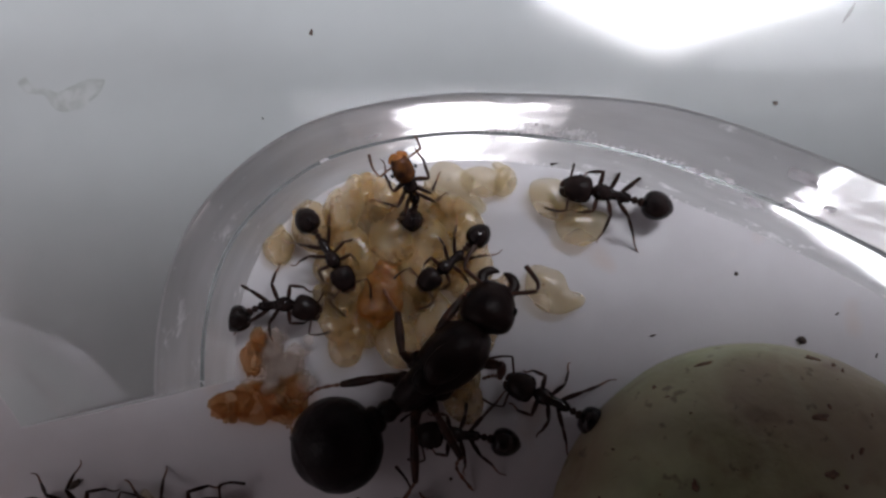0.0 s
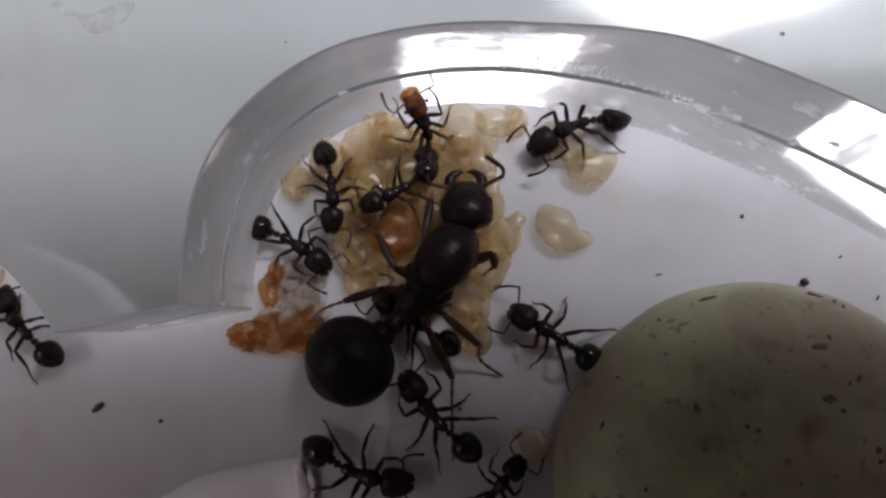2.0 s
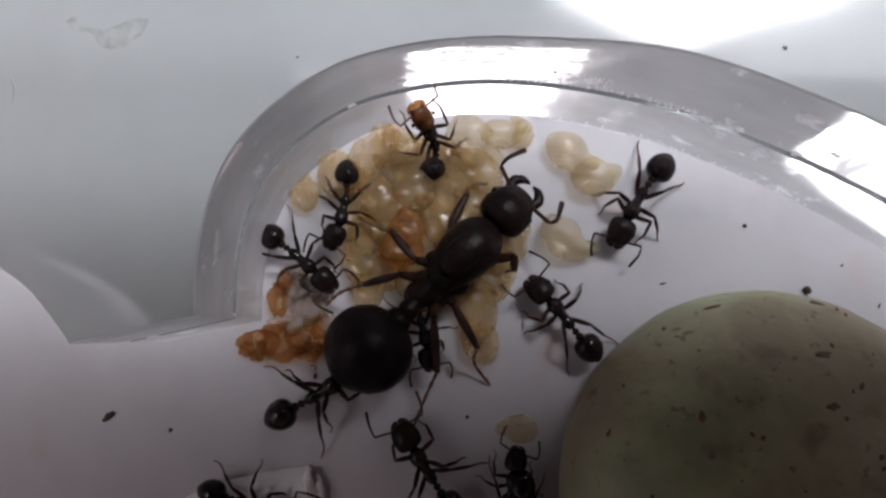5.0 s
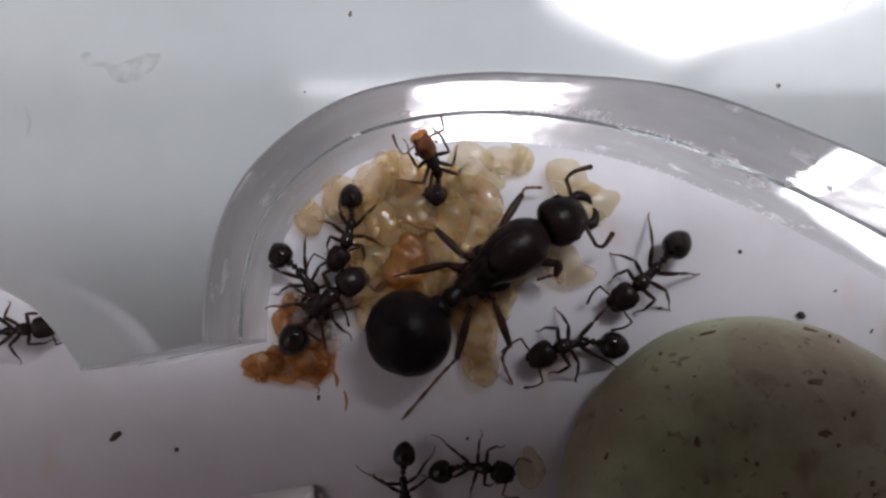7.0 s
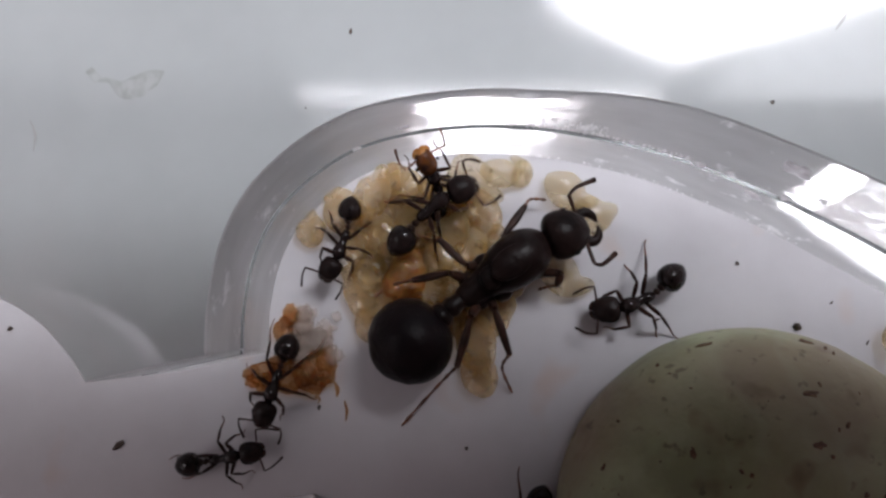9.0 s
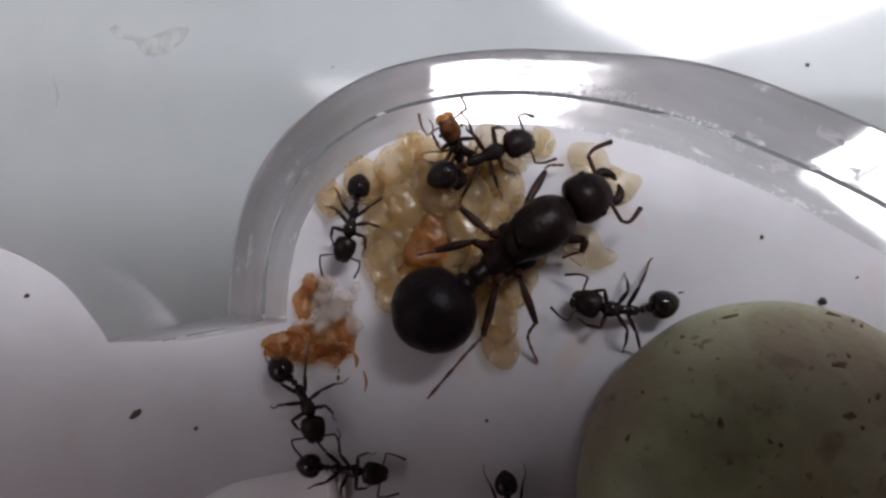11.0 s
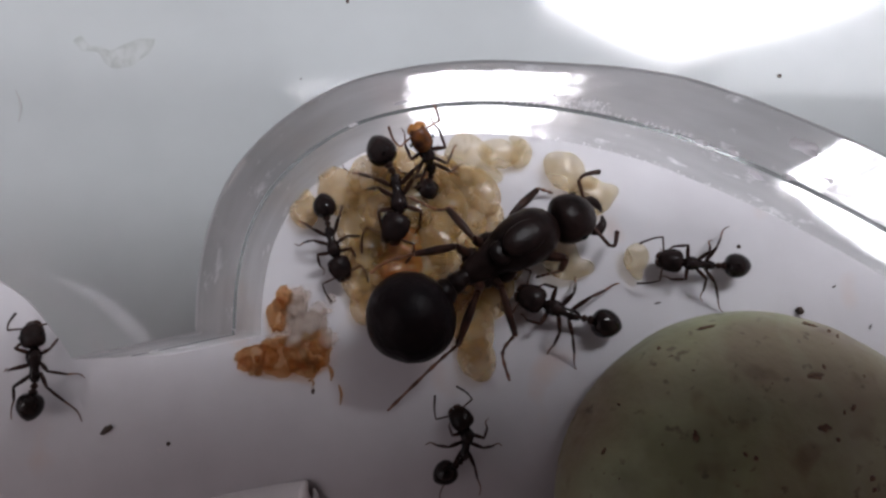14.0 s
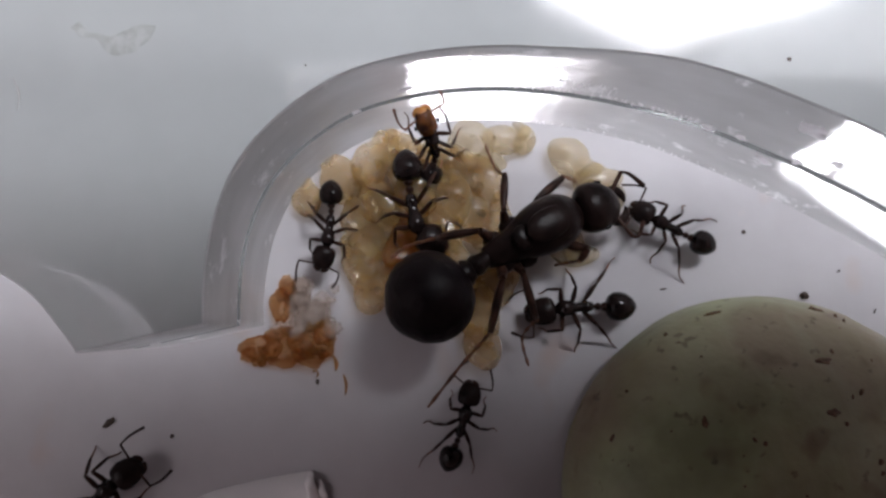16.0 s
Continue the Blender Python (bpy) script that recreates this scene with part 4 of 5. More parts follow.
# specks of dirt on the floor and on the upper plate
for k, (x, y, r, sq, turn) in enumerate([(-18.9, -5.0, 0.3, (1.5, 0.55, 0.5), 35), (21.8, 1.95, 0.24, (1, 1, 0.9), 0), (18.4, 5.8, 0.13, (1, 1, 0.6), 0), (-7.0, -2.8, 0.14, (0.7, 1.3, 0.5), 0), (-25.9, 1.9, 0.13, (1.2, 0.9, 0.6), 20),
                                         (-15.3, -5.8, 0.12, (1, 1, 0.5), 0), (24.0, 3.4, 0.09, (1.5, 0.7, 0.3), 30), (1.8, -5.2, 0.1, (1, 1, 0.5), 0), (13.4, 2.4, 0.1, (2, 0.6, 0.3), 10), (26.0, 1.0, 0.1, (1.6, 0.6, 0.4), 60)]):
    ob = thing("dirt_speck", sized(lump(r, 0.5, k + 80, sq, 2), MM), SPECK, "tiny dark speck of dirt on the white floor", "debris", "specks on the floor")
    ob.matrix_world = pose(x * MM, y * MM, r * sq[2] * 0.6 * MM, 0, 0, turn)
for k, (x, y, r, sq) in enumerate([(15.82, 12.11, 0.11, (1, 0.9, 0.4)), (-3.85, 15.63, 0.11, (0.7, 1.5, 0.3)), (-5.9, 11.9, 0.05, (1, 1, 0.5))]):
    ob = thing("dust_speck", sized(lump(r, 0.5, k + 110, sq, 2), MM), FAINT_SPECK, "tiny brown speck on the clear plate", "debris", "specks on the plate")
    ob.matrix_world = pose(x * MM, y * MM, (WALL_TOP + r * 0.3) * MM)
for path in ([(-18.75, 11.35), (-18.45, 10.6), (-18.5, 9.85)], [(18.98, 15.6), (19.32, 16.05), (19.62, 16.5)]):
    x0, y0 = path[0]
    ob = thing("scratch", sized(tube(bmesh.new(), [(x - x0, y - y0, 0) for x, y in path], (0.02, 0.07, 0.02), 8, 0.1, 6), MM), SCRATCH, "fine pale scratch on the clear plate", "scratch", "scratches on the plate")
    ob.matrix_world = pose(x0 * MM, y0 * MM, (WALL_TOP + 0.01) * MM)
bm = tube(bmesh.new(), [(-1.9, 0.55, 0), (-1.6, 0.1, 0), (-0.9, -0.15, 0), (-0.1, -0.45, 0), (0.6, -0.3, 0), (1.3, 0.15, 0), (1.6, 0.4, 0)], (0.16, 0.2, 0.18, 0.5, 0.5, 0.3, 0.12), 12, 0.05, 6)
for v in bm.verts:
    v.co += Vector((noise.noise(v.co * 1.7), noise.noise(v.co * 1.7 + Vector((5, 0, 0))), 0)) * 0.22
smear = thing("dried_smear", sized(bm, MM), SMUDGE, "pale dried smear on the clear plate", "stain")
smear.matrix_world = pose(-14.22 * MM, 13.3 * MM, (WALL_TOP + 0.03) * MM)


# ---- what moves ----
def at(x, y, z, turn, rise=0):
    return pose(x * MM, y * MM, z * MM, 0, -rise, turn)


def neck(ant, turn):
    s = ant["size"] * MM
    return pose(*(Vector((2.55, 0, -0.1) if ant == queen else (0.8, 0, 0.02)) * s), 0, 0, turn)


def waist(ant, turn):
    s = ant["size"] * MM
    return pose(*(Vector((-3.0, 0, -0.45) if ant == queen else (-0.85, 0, -0.05)) * s), 0, 0, turn)


def stride(ant, swing, seed, feel=None):
    """Legs swing in two alternating threes as far as the ant walks; antennae feel about; feel: how far the left one swings besides, by time."""
    keys = ant.animation_data
    curves = [c for c in keys.action.layers[0].strips[0].channelbag(keys.action_slot).fcurves if c.data_path == "location"]
    place = lambda t: Vector([c.evaluate(frame(t)) for c in curves])
    rnd = random.Random(seed)
    times = [0.25 * k for k in range(65)]
    gone, path = 0.0, []
    for t in times:
        step = (place(t) - place(max(0, t - 0.25))).length
        gone += min(step / (2.4 * MM * ant["size"]), 0.9)
        path.append((t, gone, min(1, step / (0.35 * MM * ant["size"]))))
    for k, leg in enumerate(c for c in ant.children if c.name.split(".")[0] == "leg" and ant != queen):
        m, phase, idle = leg.matrix_basis.copy(), (0 if k in (0, 2, 4) else math.pi), rnd.uniform(0, 6)
        walk(leg, [(t, m @ pose(0, 0, 0, 0, 0, swing * go * math.sin(2 * math.pi * way + phase) + 2.5 * math.sin(1.3 * t + idle))) for t, way, go in path])
    feelers = [c for c in piece(ant, "head").children if c.name.split(".")[0] == "antenna"]
    for c in feelers:
        m, a, b = c.matrix_basis.copy(), rnd.uniform(0, 6), rnd.uniform(2.0, 3.4)
        walk(c, [(t, m @ pose(0, 0, 0, 0, 5 * math.sin(1.7 * b * t + a), 12 * math.sin(b * t + a) + (feel(t) if feel and c == feelers[0] else 0))) for t in times])


def step(leg, turns):
    """Turns a leg about its hip: rows of seconds and degrees."""
    m = leg.matrix_basis.copy()
    walk(leg, [(t, m @ pose(0, 0, 0, 0, 0, a)) for t, a in turns])


def carry(load, ant):
    """The load goes where the ant's jaws go."""
    keys = ant.animation_data
    curves = keys.action.layers[0].strips[0].channelbag(keys.action_slot).fcurves
    rows = []
    for k in range(65):
        t = 0.25 * k
        x, y, z = (c.evaluate(frame(t)) for c in curves if c.data_path == "location")
        q = [c.evaluate(frame(t)) for c in curves if c.data_path == "rotation_quaternion"]
        turn = 2 * math.atan2(q[3], q[0])
        reach = 3.1 * ant["size"] * MM
        rows.append((t, pose(x + reach * math.cos(turn), y + reach * math.sin(turn), 0.25 * MM, 0, 0, math.degrees(turn) + 80)))
    walk(load, rows)


def motions():
    walk(queen, [
        (0, at(1.53, 1.18, 3.30, 40)), (0.5, at(1.36, 1.34, 3.30, 43)), (1, at(1.28, 1.64, 3.30, 46)), (1.5, at(0.83, 1.83, 3.30, 46)),
        (2, at(0.62, 2.60, 3.30, 53)), (2.5, at(0.21, 2.78, 3.30, 60)), (3, at(0.42, 3.19, 3.30, 59)), (3.5, at(0.35, 3.42, 3.30, 55)),
        (4, at(0.42, 3.31, 3.30, 51)), (6.5, at(3.52, 4.72, 3.30, 37)), (7, at(3.92, 5.17, 3.30, 36)), (7.5, at(3.94, 5.46, 3.30, 37)),
        (8, at(3.93, 5.32, 3.30, 36)), (8.5, at(4.06, 5.29, 3.30, 35)), (11, at(4.11, 5.40, 3.30, 37)), (11.5, at(3.94, 5.45, 3.30, 39)),
        (12, at(4.00, 5.38, 3.30, 38)), (12.5, at(3.97, 5.46, 3.30, 37)), (13, at(4.17, 5.42, 3.30, 36)), (13.5, at(4.28, 5.39, 3.50, 34, -5)),
        (14, at(4.50, 5.35, 3.70, 32, -11)), (14.5, at(5.20, 5.45, 3.70, 31, -11)), (15, at(5.35, 5.47, 3.70, 30, -11)), (15.5, at(5.29, 5.60, 3.70, 30, -11)),
        (16, at(5.43, 5.43, 3.70, 28, -11)),
    ])
    walk(queen_head, [
        (0, neck(queen, 29)), (0.5, neck(queen, 33)), (1, neck(queen, 43)), (1.5, neck(queen, 35)), (2, neck(queen, 38)),
        (2.5, neck(queen, 38)), (3, neck(queen, 40)), (3.5, neck(queen, 27)), (4, neck(queen, 5)), (6.5, neck(queen, -0)),
        (7, neck(queen, -10)), (7.5, neck(queen, -14)), (8, neck(queen, -13)), (8.5, neck(queen, -17)), (11, neck(queen, -9)),
        (11.5, neck(queen, -2)), (12, neck(queen, -3)), (12.5, neck(queen, -11)), (13, neck(queen, -12)), (13.5, neck(queen, -15)),
        (14, neck(queen, -18)), (14.5, neck(queen, -15)), (15, neck(queen, -17)), (15.5, neck(queen, -17)), (16, neck(queen, -17)),
    ])
    walk(queen_gaster, [
        (0, waist(queen, -8)), (0.5, waist(queen, -12)), (1, waist(queen, -14)), (1.5, waist(queen, -11)), (2, waist(queen, -13)),
        (2.5, waist(queen, -15)), (3, waist(queen, -14)), (3.5, waist(queen, -8)), (4, waist(queen, -1)), (6.5, waist(queen, 0)),
        (7, waist(queen, 3)), (7.5, waist(queen, 4)), (8, waist(queen, 4)), (8.5, waist(queen, 4)), (11, waist(queen, 2)),
        (11.5, waist(queen, 1)), (12, waist(queen, 1)), (12.5, waist(queen, 3)), (13, waist(queen, 4)), (13.5, waist(queen, 5)),
        (14, waist(queen, 6)), (14.5, waist(queen, 4)), (15, waist(queen, 5)), (15.5, waist(queen, 5)), (16, waist(queen, 6)),
    ])

    walk(worker_a, [
        (0, at(-4.52, 7.19, 2.20, -59)), (0.5, at(-4.44, 7.15, 2.20, -67)), (1, at(-4.58, 6.98, 2.20, -70)), (1.5, at(-5.21, 7.16, 2.20, -79)),
        (2, at(-5.29, 7.00, 2.20, -84)), (2.5, at(-4.91, 7.02, 2.20, -86)), (3, at(-4.79, 6.65, 2.20, -94)), (3.5, at(-5.10, 6.58, 2.20, -97)),
        (4, at(-5.27, 6.55, 2.20, -102)), (6.5, at(-4.91, 6.53, 2.20, -102)), (7, at(-5.06, 6.64, 2.20, -103)), (7.5, at(-5.04, 6.93, 2.20, -105)),
        (8, at(-5.32, 6.94, 2.20, -107)), (8.5, at(-5.38, 6.80, 2.20, -109)), (11, at(-6.20, 6.22, 1.70, -102)), (11.5, at(-6.09, 5.96, 1.70, -96)),
        (12, at(-6.03, 6.06, 1.70, -90)), (12.5, at(-5.89, 6.15, 1.70, -91)), (13, at(-5.79, 5.93, 1.70, -89)), (13.5, at(-5.79, 5.60, 1.70, -87)),
        (14, at(-5.80, 5.75, 1.70, -74)), (14.5, at(-6.01, 5.84, 1.70, -85)), (15, at(-6.16, 6.05, 1.70, -95)), (15.5, at(-6.13, 6.01, 1.70, -97)),
        (16, at(-6.17, 5.77, 1.70, -97)),
    ])
    walk(worker_a_head, [
        (0, neck(worker_a, -4)), (0.5, neck(worker_a, -15)), (1, neck(worker_a, -10)), (1.5, neck(worker_a, -5)), (2, neck(worker_a, -13)),
        (2.5, neck(worker_a, -21)), (3, neck(worker_a, -26)), (3.5, neck(worker_a, -13)), (4, neck(worker_a, -12)), (6.5, neck(worker_a, -24)),
        (7, neck(worker_a, -22)), (7.5, neck(worker_a, -20)), (8, neck(worker_a, -16)), (8.5, neck(worker_a, -16)), (11, neck(worker_a, -5)),
        (11.5, neck(worker_a, -7)), (12, neck(worker_a, 5)), (12.5, neck(worker_a, 2)), (13, neck(worker_a, 2)), (13.5, neck(worker_a, 1)),
        (14, neck(worker_a, 6)), (14.5, neck(worker_a, 1)), (15, neck(worker_a, -14)), (15.5, neck(worker_a, -16)), (16, neck(worker_a, -10)),
    ])
    walk(worker_a_gaster, [
        (0, waist(worker_a, 4)), (0.5, waist(worker_a, 13)), (1, waist(worker_a, 8)), (1.5, waist(worker_a, 4)), (2, waist(worker_a, 10)),
        (2.5, waist(worker_a, 18)), (3, waist(worker_a, 20)), (3.5, waist(worker_a, 9)), (4, waist(worker_a, 9)), (6.5, waist(worker_a, 18)),
        (7, waist(worker_a, 17)), (7.5, waist(worker_a, 17)), (8, waist(worker_a, 15)), (8.5, waist(worker_a, 14)), (11, waist(worker_a, 4)),
        (11.5, waist(worker_a, 5)), (12, waist(worker_a, -4)), (12.5, waist(worker_a, -1)), (13, waist(worker_a, -2)), (13.5, waist(worker_a, -1)),
        (14, waist(worker_a, -5)), (14.5, waist(worker_a, -1)), (15, waist(worker_a, 11)), (15.5, waist(worker_a, 13)), (16, waist(worker_a, 8)),
    ])

    walk(worker_b, [
        (0, at(-7.53, 4.53, 1.40, 3)), (0.5, at(-7.34, 4.37, 1.40, -16)), (1, at(-7.45, 4.29, 1.40, -28)), (1.5, at(-7.33, 4.23, 1.40, -28)),
        (2, at(-7.46, 4.15, 1.40, -32)), (2.5, at(-7.50, 4.04, 1.40, -38)), (3, at(-7.37, 3.90, 1.40, -38)), (3.5, at(-7.44, 3.88, 1.40, -31)),
        (4, at(-7.48, 3.64, 1.40, -40)), (6.5, at(-7.50, 3.97, 1.80, -40)), (7, at(-7.43, 3.89, 1.80, -52)), (7.5, at(-8.17, 3.68, 1.80, -88)),
        (8, at(-8.11, 2.57, 1.80, -93)), (8.5, at(-9.44, 0.16, 1.80, -113)), (11, at(-8.66, -4.06, 1.40, -62)), (11.5, at(-10.75, -5.61, 1.40, -126)),
        (12, at(-14.09, -6.34, 1.40, -150)), (12.5, at(-17.66, -8.45, 1.40, -154)), (13, at(-22.72, -6.80, 1.40, -201)), (13.5, at(-24.20, -2.03, 1.40, -258)),
        (14, at(-22.59, -1.21, 1.40, -267)), (14.5, at(-25.06, -0.17, 1.40, -236)), (15, at(-29.84, 0.21, 1.40, -218)), (16, at(-29.91, -0.10, 1.40, -219)),
    ])
    walk(worker_b_head, [
        (0, neck(worker_b, -25)), (0.5, neck(worker_b, -15)), (1, neck(worker_b, -16)), (1.5, neck(worker_b, -12)), (2, neck(worker_b, -11)),
        (2.5, neck(worker_b, -11)), (3, neck(worker_b, -8)), (3.5, neck(worker_b, -2)), (4, neck(worker_b, -7)), (6.5, neck(worker_b, 4)),
        (7, neck(worker_b, -23)), (7.5, neck(worker_b, -19)), (8, neck(worker_b, -2)), (8.5, neck(worker_b, 2)), (11, neck(worker_b, -20)),
        (11.5, neck(worker_b, -7)), (12, neck(worker_b, 1)), (12.5, neck(worker_b, -2)), (13, neck(worker_b, 0)), (13.5, neck(worker_b, -4)),
        (14, neck(worker_b, 10)), (14.5, neck(worker_b, 13)), (15, neck(worker_b, -2)), (16, neck(worker_b, -3)),
    ])
    walk(worker_b_gaster, [
        (0, waist(worker_b, 26)), (0.5, waist(worker_b, 14)), (1, waist(worker_b, 21)), (1.5, waist(worker_b, 11)), (2, waist(worker_b, 12)),
        (2.5, waist(worker_b, 12)), (3, waist(worker_b, 9)), (3.5, waist(worker_b, 2)), (4, waist(worker_b, 7)), (6.5, waist(worker_b, -4)),
        (7, waist(worker_b, 14)), (7.5, waist(worker_b, 19)), (8, waist(worker_b, 2)), (8.5, waist(worker_b, -2)), (11, waist(worker_b, 20)),
        (11.5, waist(worker_b, 7)), (12, waist(worker_b, -2)), (12.5, waist(worker_b, 2)), (13, waist(worker_b, 0)), (13.5, waist(worker_b, 5)),
        (14, waist(worker_b, -11)), (14.5, waist(worker_b, -12)), (15, waist(worker_b, 2)), (16, waist(worker_b, 3)),
    ])

    walk(worker_c, [
        (0, at(2.02, 6.52, 2.80, -140)), (0.5, at(1.63, 6.65, 2.80, -135)), (1, at(0.76, 7.13, 2.80, -154)), (1.5, at(-0.80, 6.72, 2.80, -154)),
        (2, at(-1.70, 6.87, 2.80, -151)), (2.5, at(-1.80, 6.57, 2.80, -155)), (3, at(-1.75, 5.89, 2.80, -114)), (3.5, at(-2.81, 3.96, 2.80, -107)),
        (4, at(-2.20, 2.84, 2.80, -73)), (6.5, at(0.50, -6.19, 1.35, -85)), (7, at(-1.82, -8.01, 1.35, -83)), (7.5, at(-1.36, -11.24, 1.35, -90)),
        (8.5, at(-1.31, -14.46, 1.35, -90)), (16, at(-1.36, -15.66, 1.35, -90)),
    ])
    walk(worker_c_head, [
        (0, neck(worker_c, -4)), (0.5, neck(worker_c, 4)), (1, neck(worker_c, -8)), (1.5, neck(worker_c, -11)), (2, neck(worker_c, -9)),
        (2.5, neck(worker_c, 1)), (3, neck(worker_c, -7)), (3.5, neck(worker_c, 6)), (4, neck(worker_c, -2)), (6.5, neck(worker_c, 6)),
        (7, neck(worker_c, 11)), (7.5, neck(worker_c, 0)), (8.5, neck(worker_c, 0)), (16, neck(worker_c, -0)),
    ])
    walk(worker_c_gaster, [
        (0, waist(worker_c, 4)), (0.5, waist(worker_c, -5)), (1, waist(worker_c, 8)), (1.5, waist(worker_c, 11)), (2, waist(worker_c, 9)),
        (2.5, waist(worker_c, -1)), (3, waist(worker_c, 9)), (3.5, waist(worker_c, -6)), (4, waist(worker_c, 2)), (6.5, waist(worker_c, -6)),
        (7, waist(worker_c, -11)), (7.5, waist(worker_c, 0)), (8.5, waist(worker_c, 0)), (16, waist(worker_c, -0)),
    ])

    walk(worker_d, [
        (0, at(0.03, 10.39, 3.30, 112, 52)), (0.5, at(0.02, 10.42, 3.30, 112, 52)), (1, at(-0.15, 10.33, 3.30, 114, 52)), (1.5, at(-0.05, 10.19, 3.30, 113, 52)),
        (2, at(-0.07, 10.42, 3.30, 116, 52)), (2.5, at(-0.10, 10.43, 3.30, 117, 52)), (3, at(-0.14, 10.28, 3.30, 116, 52)), (3.5, at(-0.13, 10.17, 3.30, 114, 52)),
        (4, at(-0.05, 10.42, 3.30, 117, 52)), (6.5, at(-0.12, 10.37, 3.30, 119, 52)), (7, at(-0.08, 10.40, 3.30, 121, 52)), (7.5, at(-0.07, 10.45, 3.30, 121, 52)),
        (8, at(-0.12, 10.21, 3.30, 116, 52)), (8.5, at(0.00, 10.25, 3.30, 120, 52)), (11, at(-0.08, 10.22, 3.30, 114, 52)), (11.5, at(-0.03, 10.28, 3.30, 118, 52)),
        (12, at(0.01, 10.40, 3.30, 119, 52)), (12.5, at(-0.01, 10.32, 3.30, 117, 52)), (13, at(-0.03, 10.29, 3.30, 116, 52)), (13.5, at(-0.05, 10.32, 3.30, 115, 52)),
        (14, at(-0.23, 10.26, 3.30, 112, 52)), (14.5, at(-0.19, 10.32, 3.30, 112, 52)), (15, at(-0.25, 10.38, 3.30, 113, 52)), (15.5, at(-0.25, 10.28, 3.30, 111, 52)),
        (16, at(-0.22, 10.42, 3.30, 111, 52)),
    ])
    walk(worker_d_head, [(0, neck(worker_d, 3)), (4, neck(worker_d, 6)), (8, neck(worker_d, 1)), (12, neck(worker_d, 5)), (16, neck(worker_d, 3))])
    walk(worker_d_gaster, [(0, waist(worker_d, -30)), (4, waist(worker_d, -28)), (8, waist(worker_d, -33)), (12, waist(worker_d, -29)), (16, waist(worker_d, -31))])

    walk(worker_e, [
        (0, at(-30.61, 3.20, 1.35, -1)), (4.2, at(-33.12, -0.63, 1.35, -0)), (6.5, at(-30.52, 0.89, 1.35, -0)), (7, at(-24.30, 1.21, 1.35, 6)),
        (7.5, at(-19.17, -2.20, 1.35, -33)), (8, at(-14.35, -5.75, 1.35, -17)), (8.5, at(-12.92, -5.52, 1.35, 13)), (11, at(-6.15, -7.88, 1.35, -6)),
        (11.5, at(-2.90, -8.98, 1.35, -6)), (12, at(2.35, -5.97, 1.35, 48)), (12.5, at(2.14, -4.88, 1.35, 65)), (13, at(2.04, -5.50, 1.35, 66)),
        (13.5, at(1.95, -5.88, 1.35, 75)), (14, at(1.92, -5.58, 1.35, 82)), (14.5, at(1.63, -5.58, 1.35, 87)), (15, at(1.60, -4.53, 1.35, 91)),
        (15.5, at(1.19, -4.74, 1.35, 82)), (16, at(1.39, -4.96, 1.35, 74)),
    ])
    walk(worker_e_head, [
        (0, neck(worker_e, -0)), (4.2, neck(worker_e, -0)), (6.5, neck(worker_e, -0)), (7, neck(worker_e, 0)), (7.5, neck(worker_e, -14)),
        (8, neck(worker_e, -7)), (8.5, neck(worker_e, 1)), (11, neck(worker_e, -1)), (11.5, neck(worker_e, -1)), (12, neck(worker_e, 5)),
        (12.5, neck(worker_e, -0)), (13, neck(worker_e, 11)), (13.5, neck(worker_e, 46)), (14, neck(worker_e, 46)), (14.5, neck(worker_e, 22)),
        (15, neck(worker_e, 18)), (15.5, neck(worker_e, 3)), (16, neck(worker_e, 4)),
    ])
    walk(worker_e_gaster, [
        (0, waist(worker_e, 0)), (4.2, waist(worker_e, 0)), (6.5, waist(worker_e, -0)), (7, waist(worker_e, -0)), (7.5, waist(worker_e, 15)),
        (8, waist(worker_e, 8)), (8.5, waist(worker_e, -1)), (11, waist(worker_e, 1)), (11.5, waist(worker_e, 0)), (12, waist(worker_e, -5)),
        (12.5, waist(worker_e, 0)), (13, waist(worker_e, -9)), (13.5, waist(worker_e, -45)), (14, waist(worker_e, -46)), (14.5, waist(worker_e, -23)),
        (15, waist(worker_e, -15)), (15.5, waist(worker_e, -3)), (16, waist(worker_e, -6)),
    ])

    walk(worker_f, [
        (0, at(11.09, 10.29, 1.35, 167)), (0.5, at(9.74, 10.58, 1.35, 177)), (1, at(8.48, 11.11, 1.35, 182)), (1.5, at(8.16, 11.10, 1.35, 187)),
        (2, at(8.28, 10.86, 1.35, 201)), (2.5, at(8.32, 10.67, 1.35, 200)), (3, at(9.98, 10.45, 1.35, 193)), (3.5, at(9.57, 9.09, 1.35, 232)),
        (4, at(10.28, 8.77, 1.35, 239)), (6.5, at(12.21, 4.03, 1.35, 228)), (7, at(12.33, 4.19, 1.35, 223)), (7.5, at(12.54, 4.32, 1.35, 210)),
        (8, at(12.34, 4.21, 1.35, 204)), (8.5, at(12.16, 3.92, 1.35, 205)), (11, at(9.37, 1.31, 1.35, 177)), (11.5, at(8.82, 1.49, 1.35, 176)),
        (12, at(8.50, 1.29, 1.35, 179)), (12.5, at(8.68, 1.14, 1.35, 181)), (13, at(8.07, 1.46, 1.35, 174)), (13.5, at(7.65, 1.60, 1.35, 165)),
        (14, at(7.41, 1.89, 1.35, 160)), (14.5, at(7.40, 2.00, 1.35, 157)), (15, at(7.37, 2.01, 1.35, 157)), (15.5, at(7.30, 2.05, 1.35, 153)),
        (16, at(7.78, 1.32, 1.35, 184)),
    ])
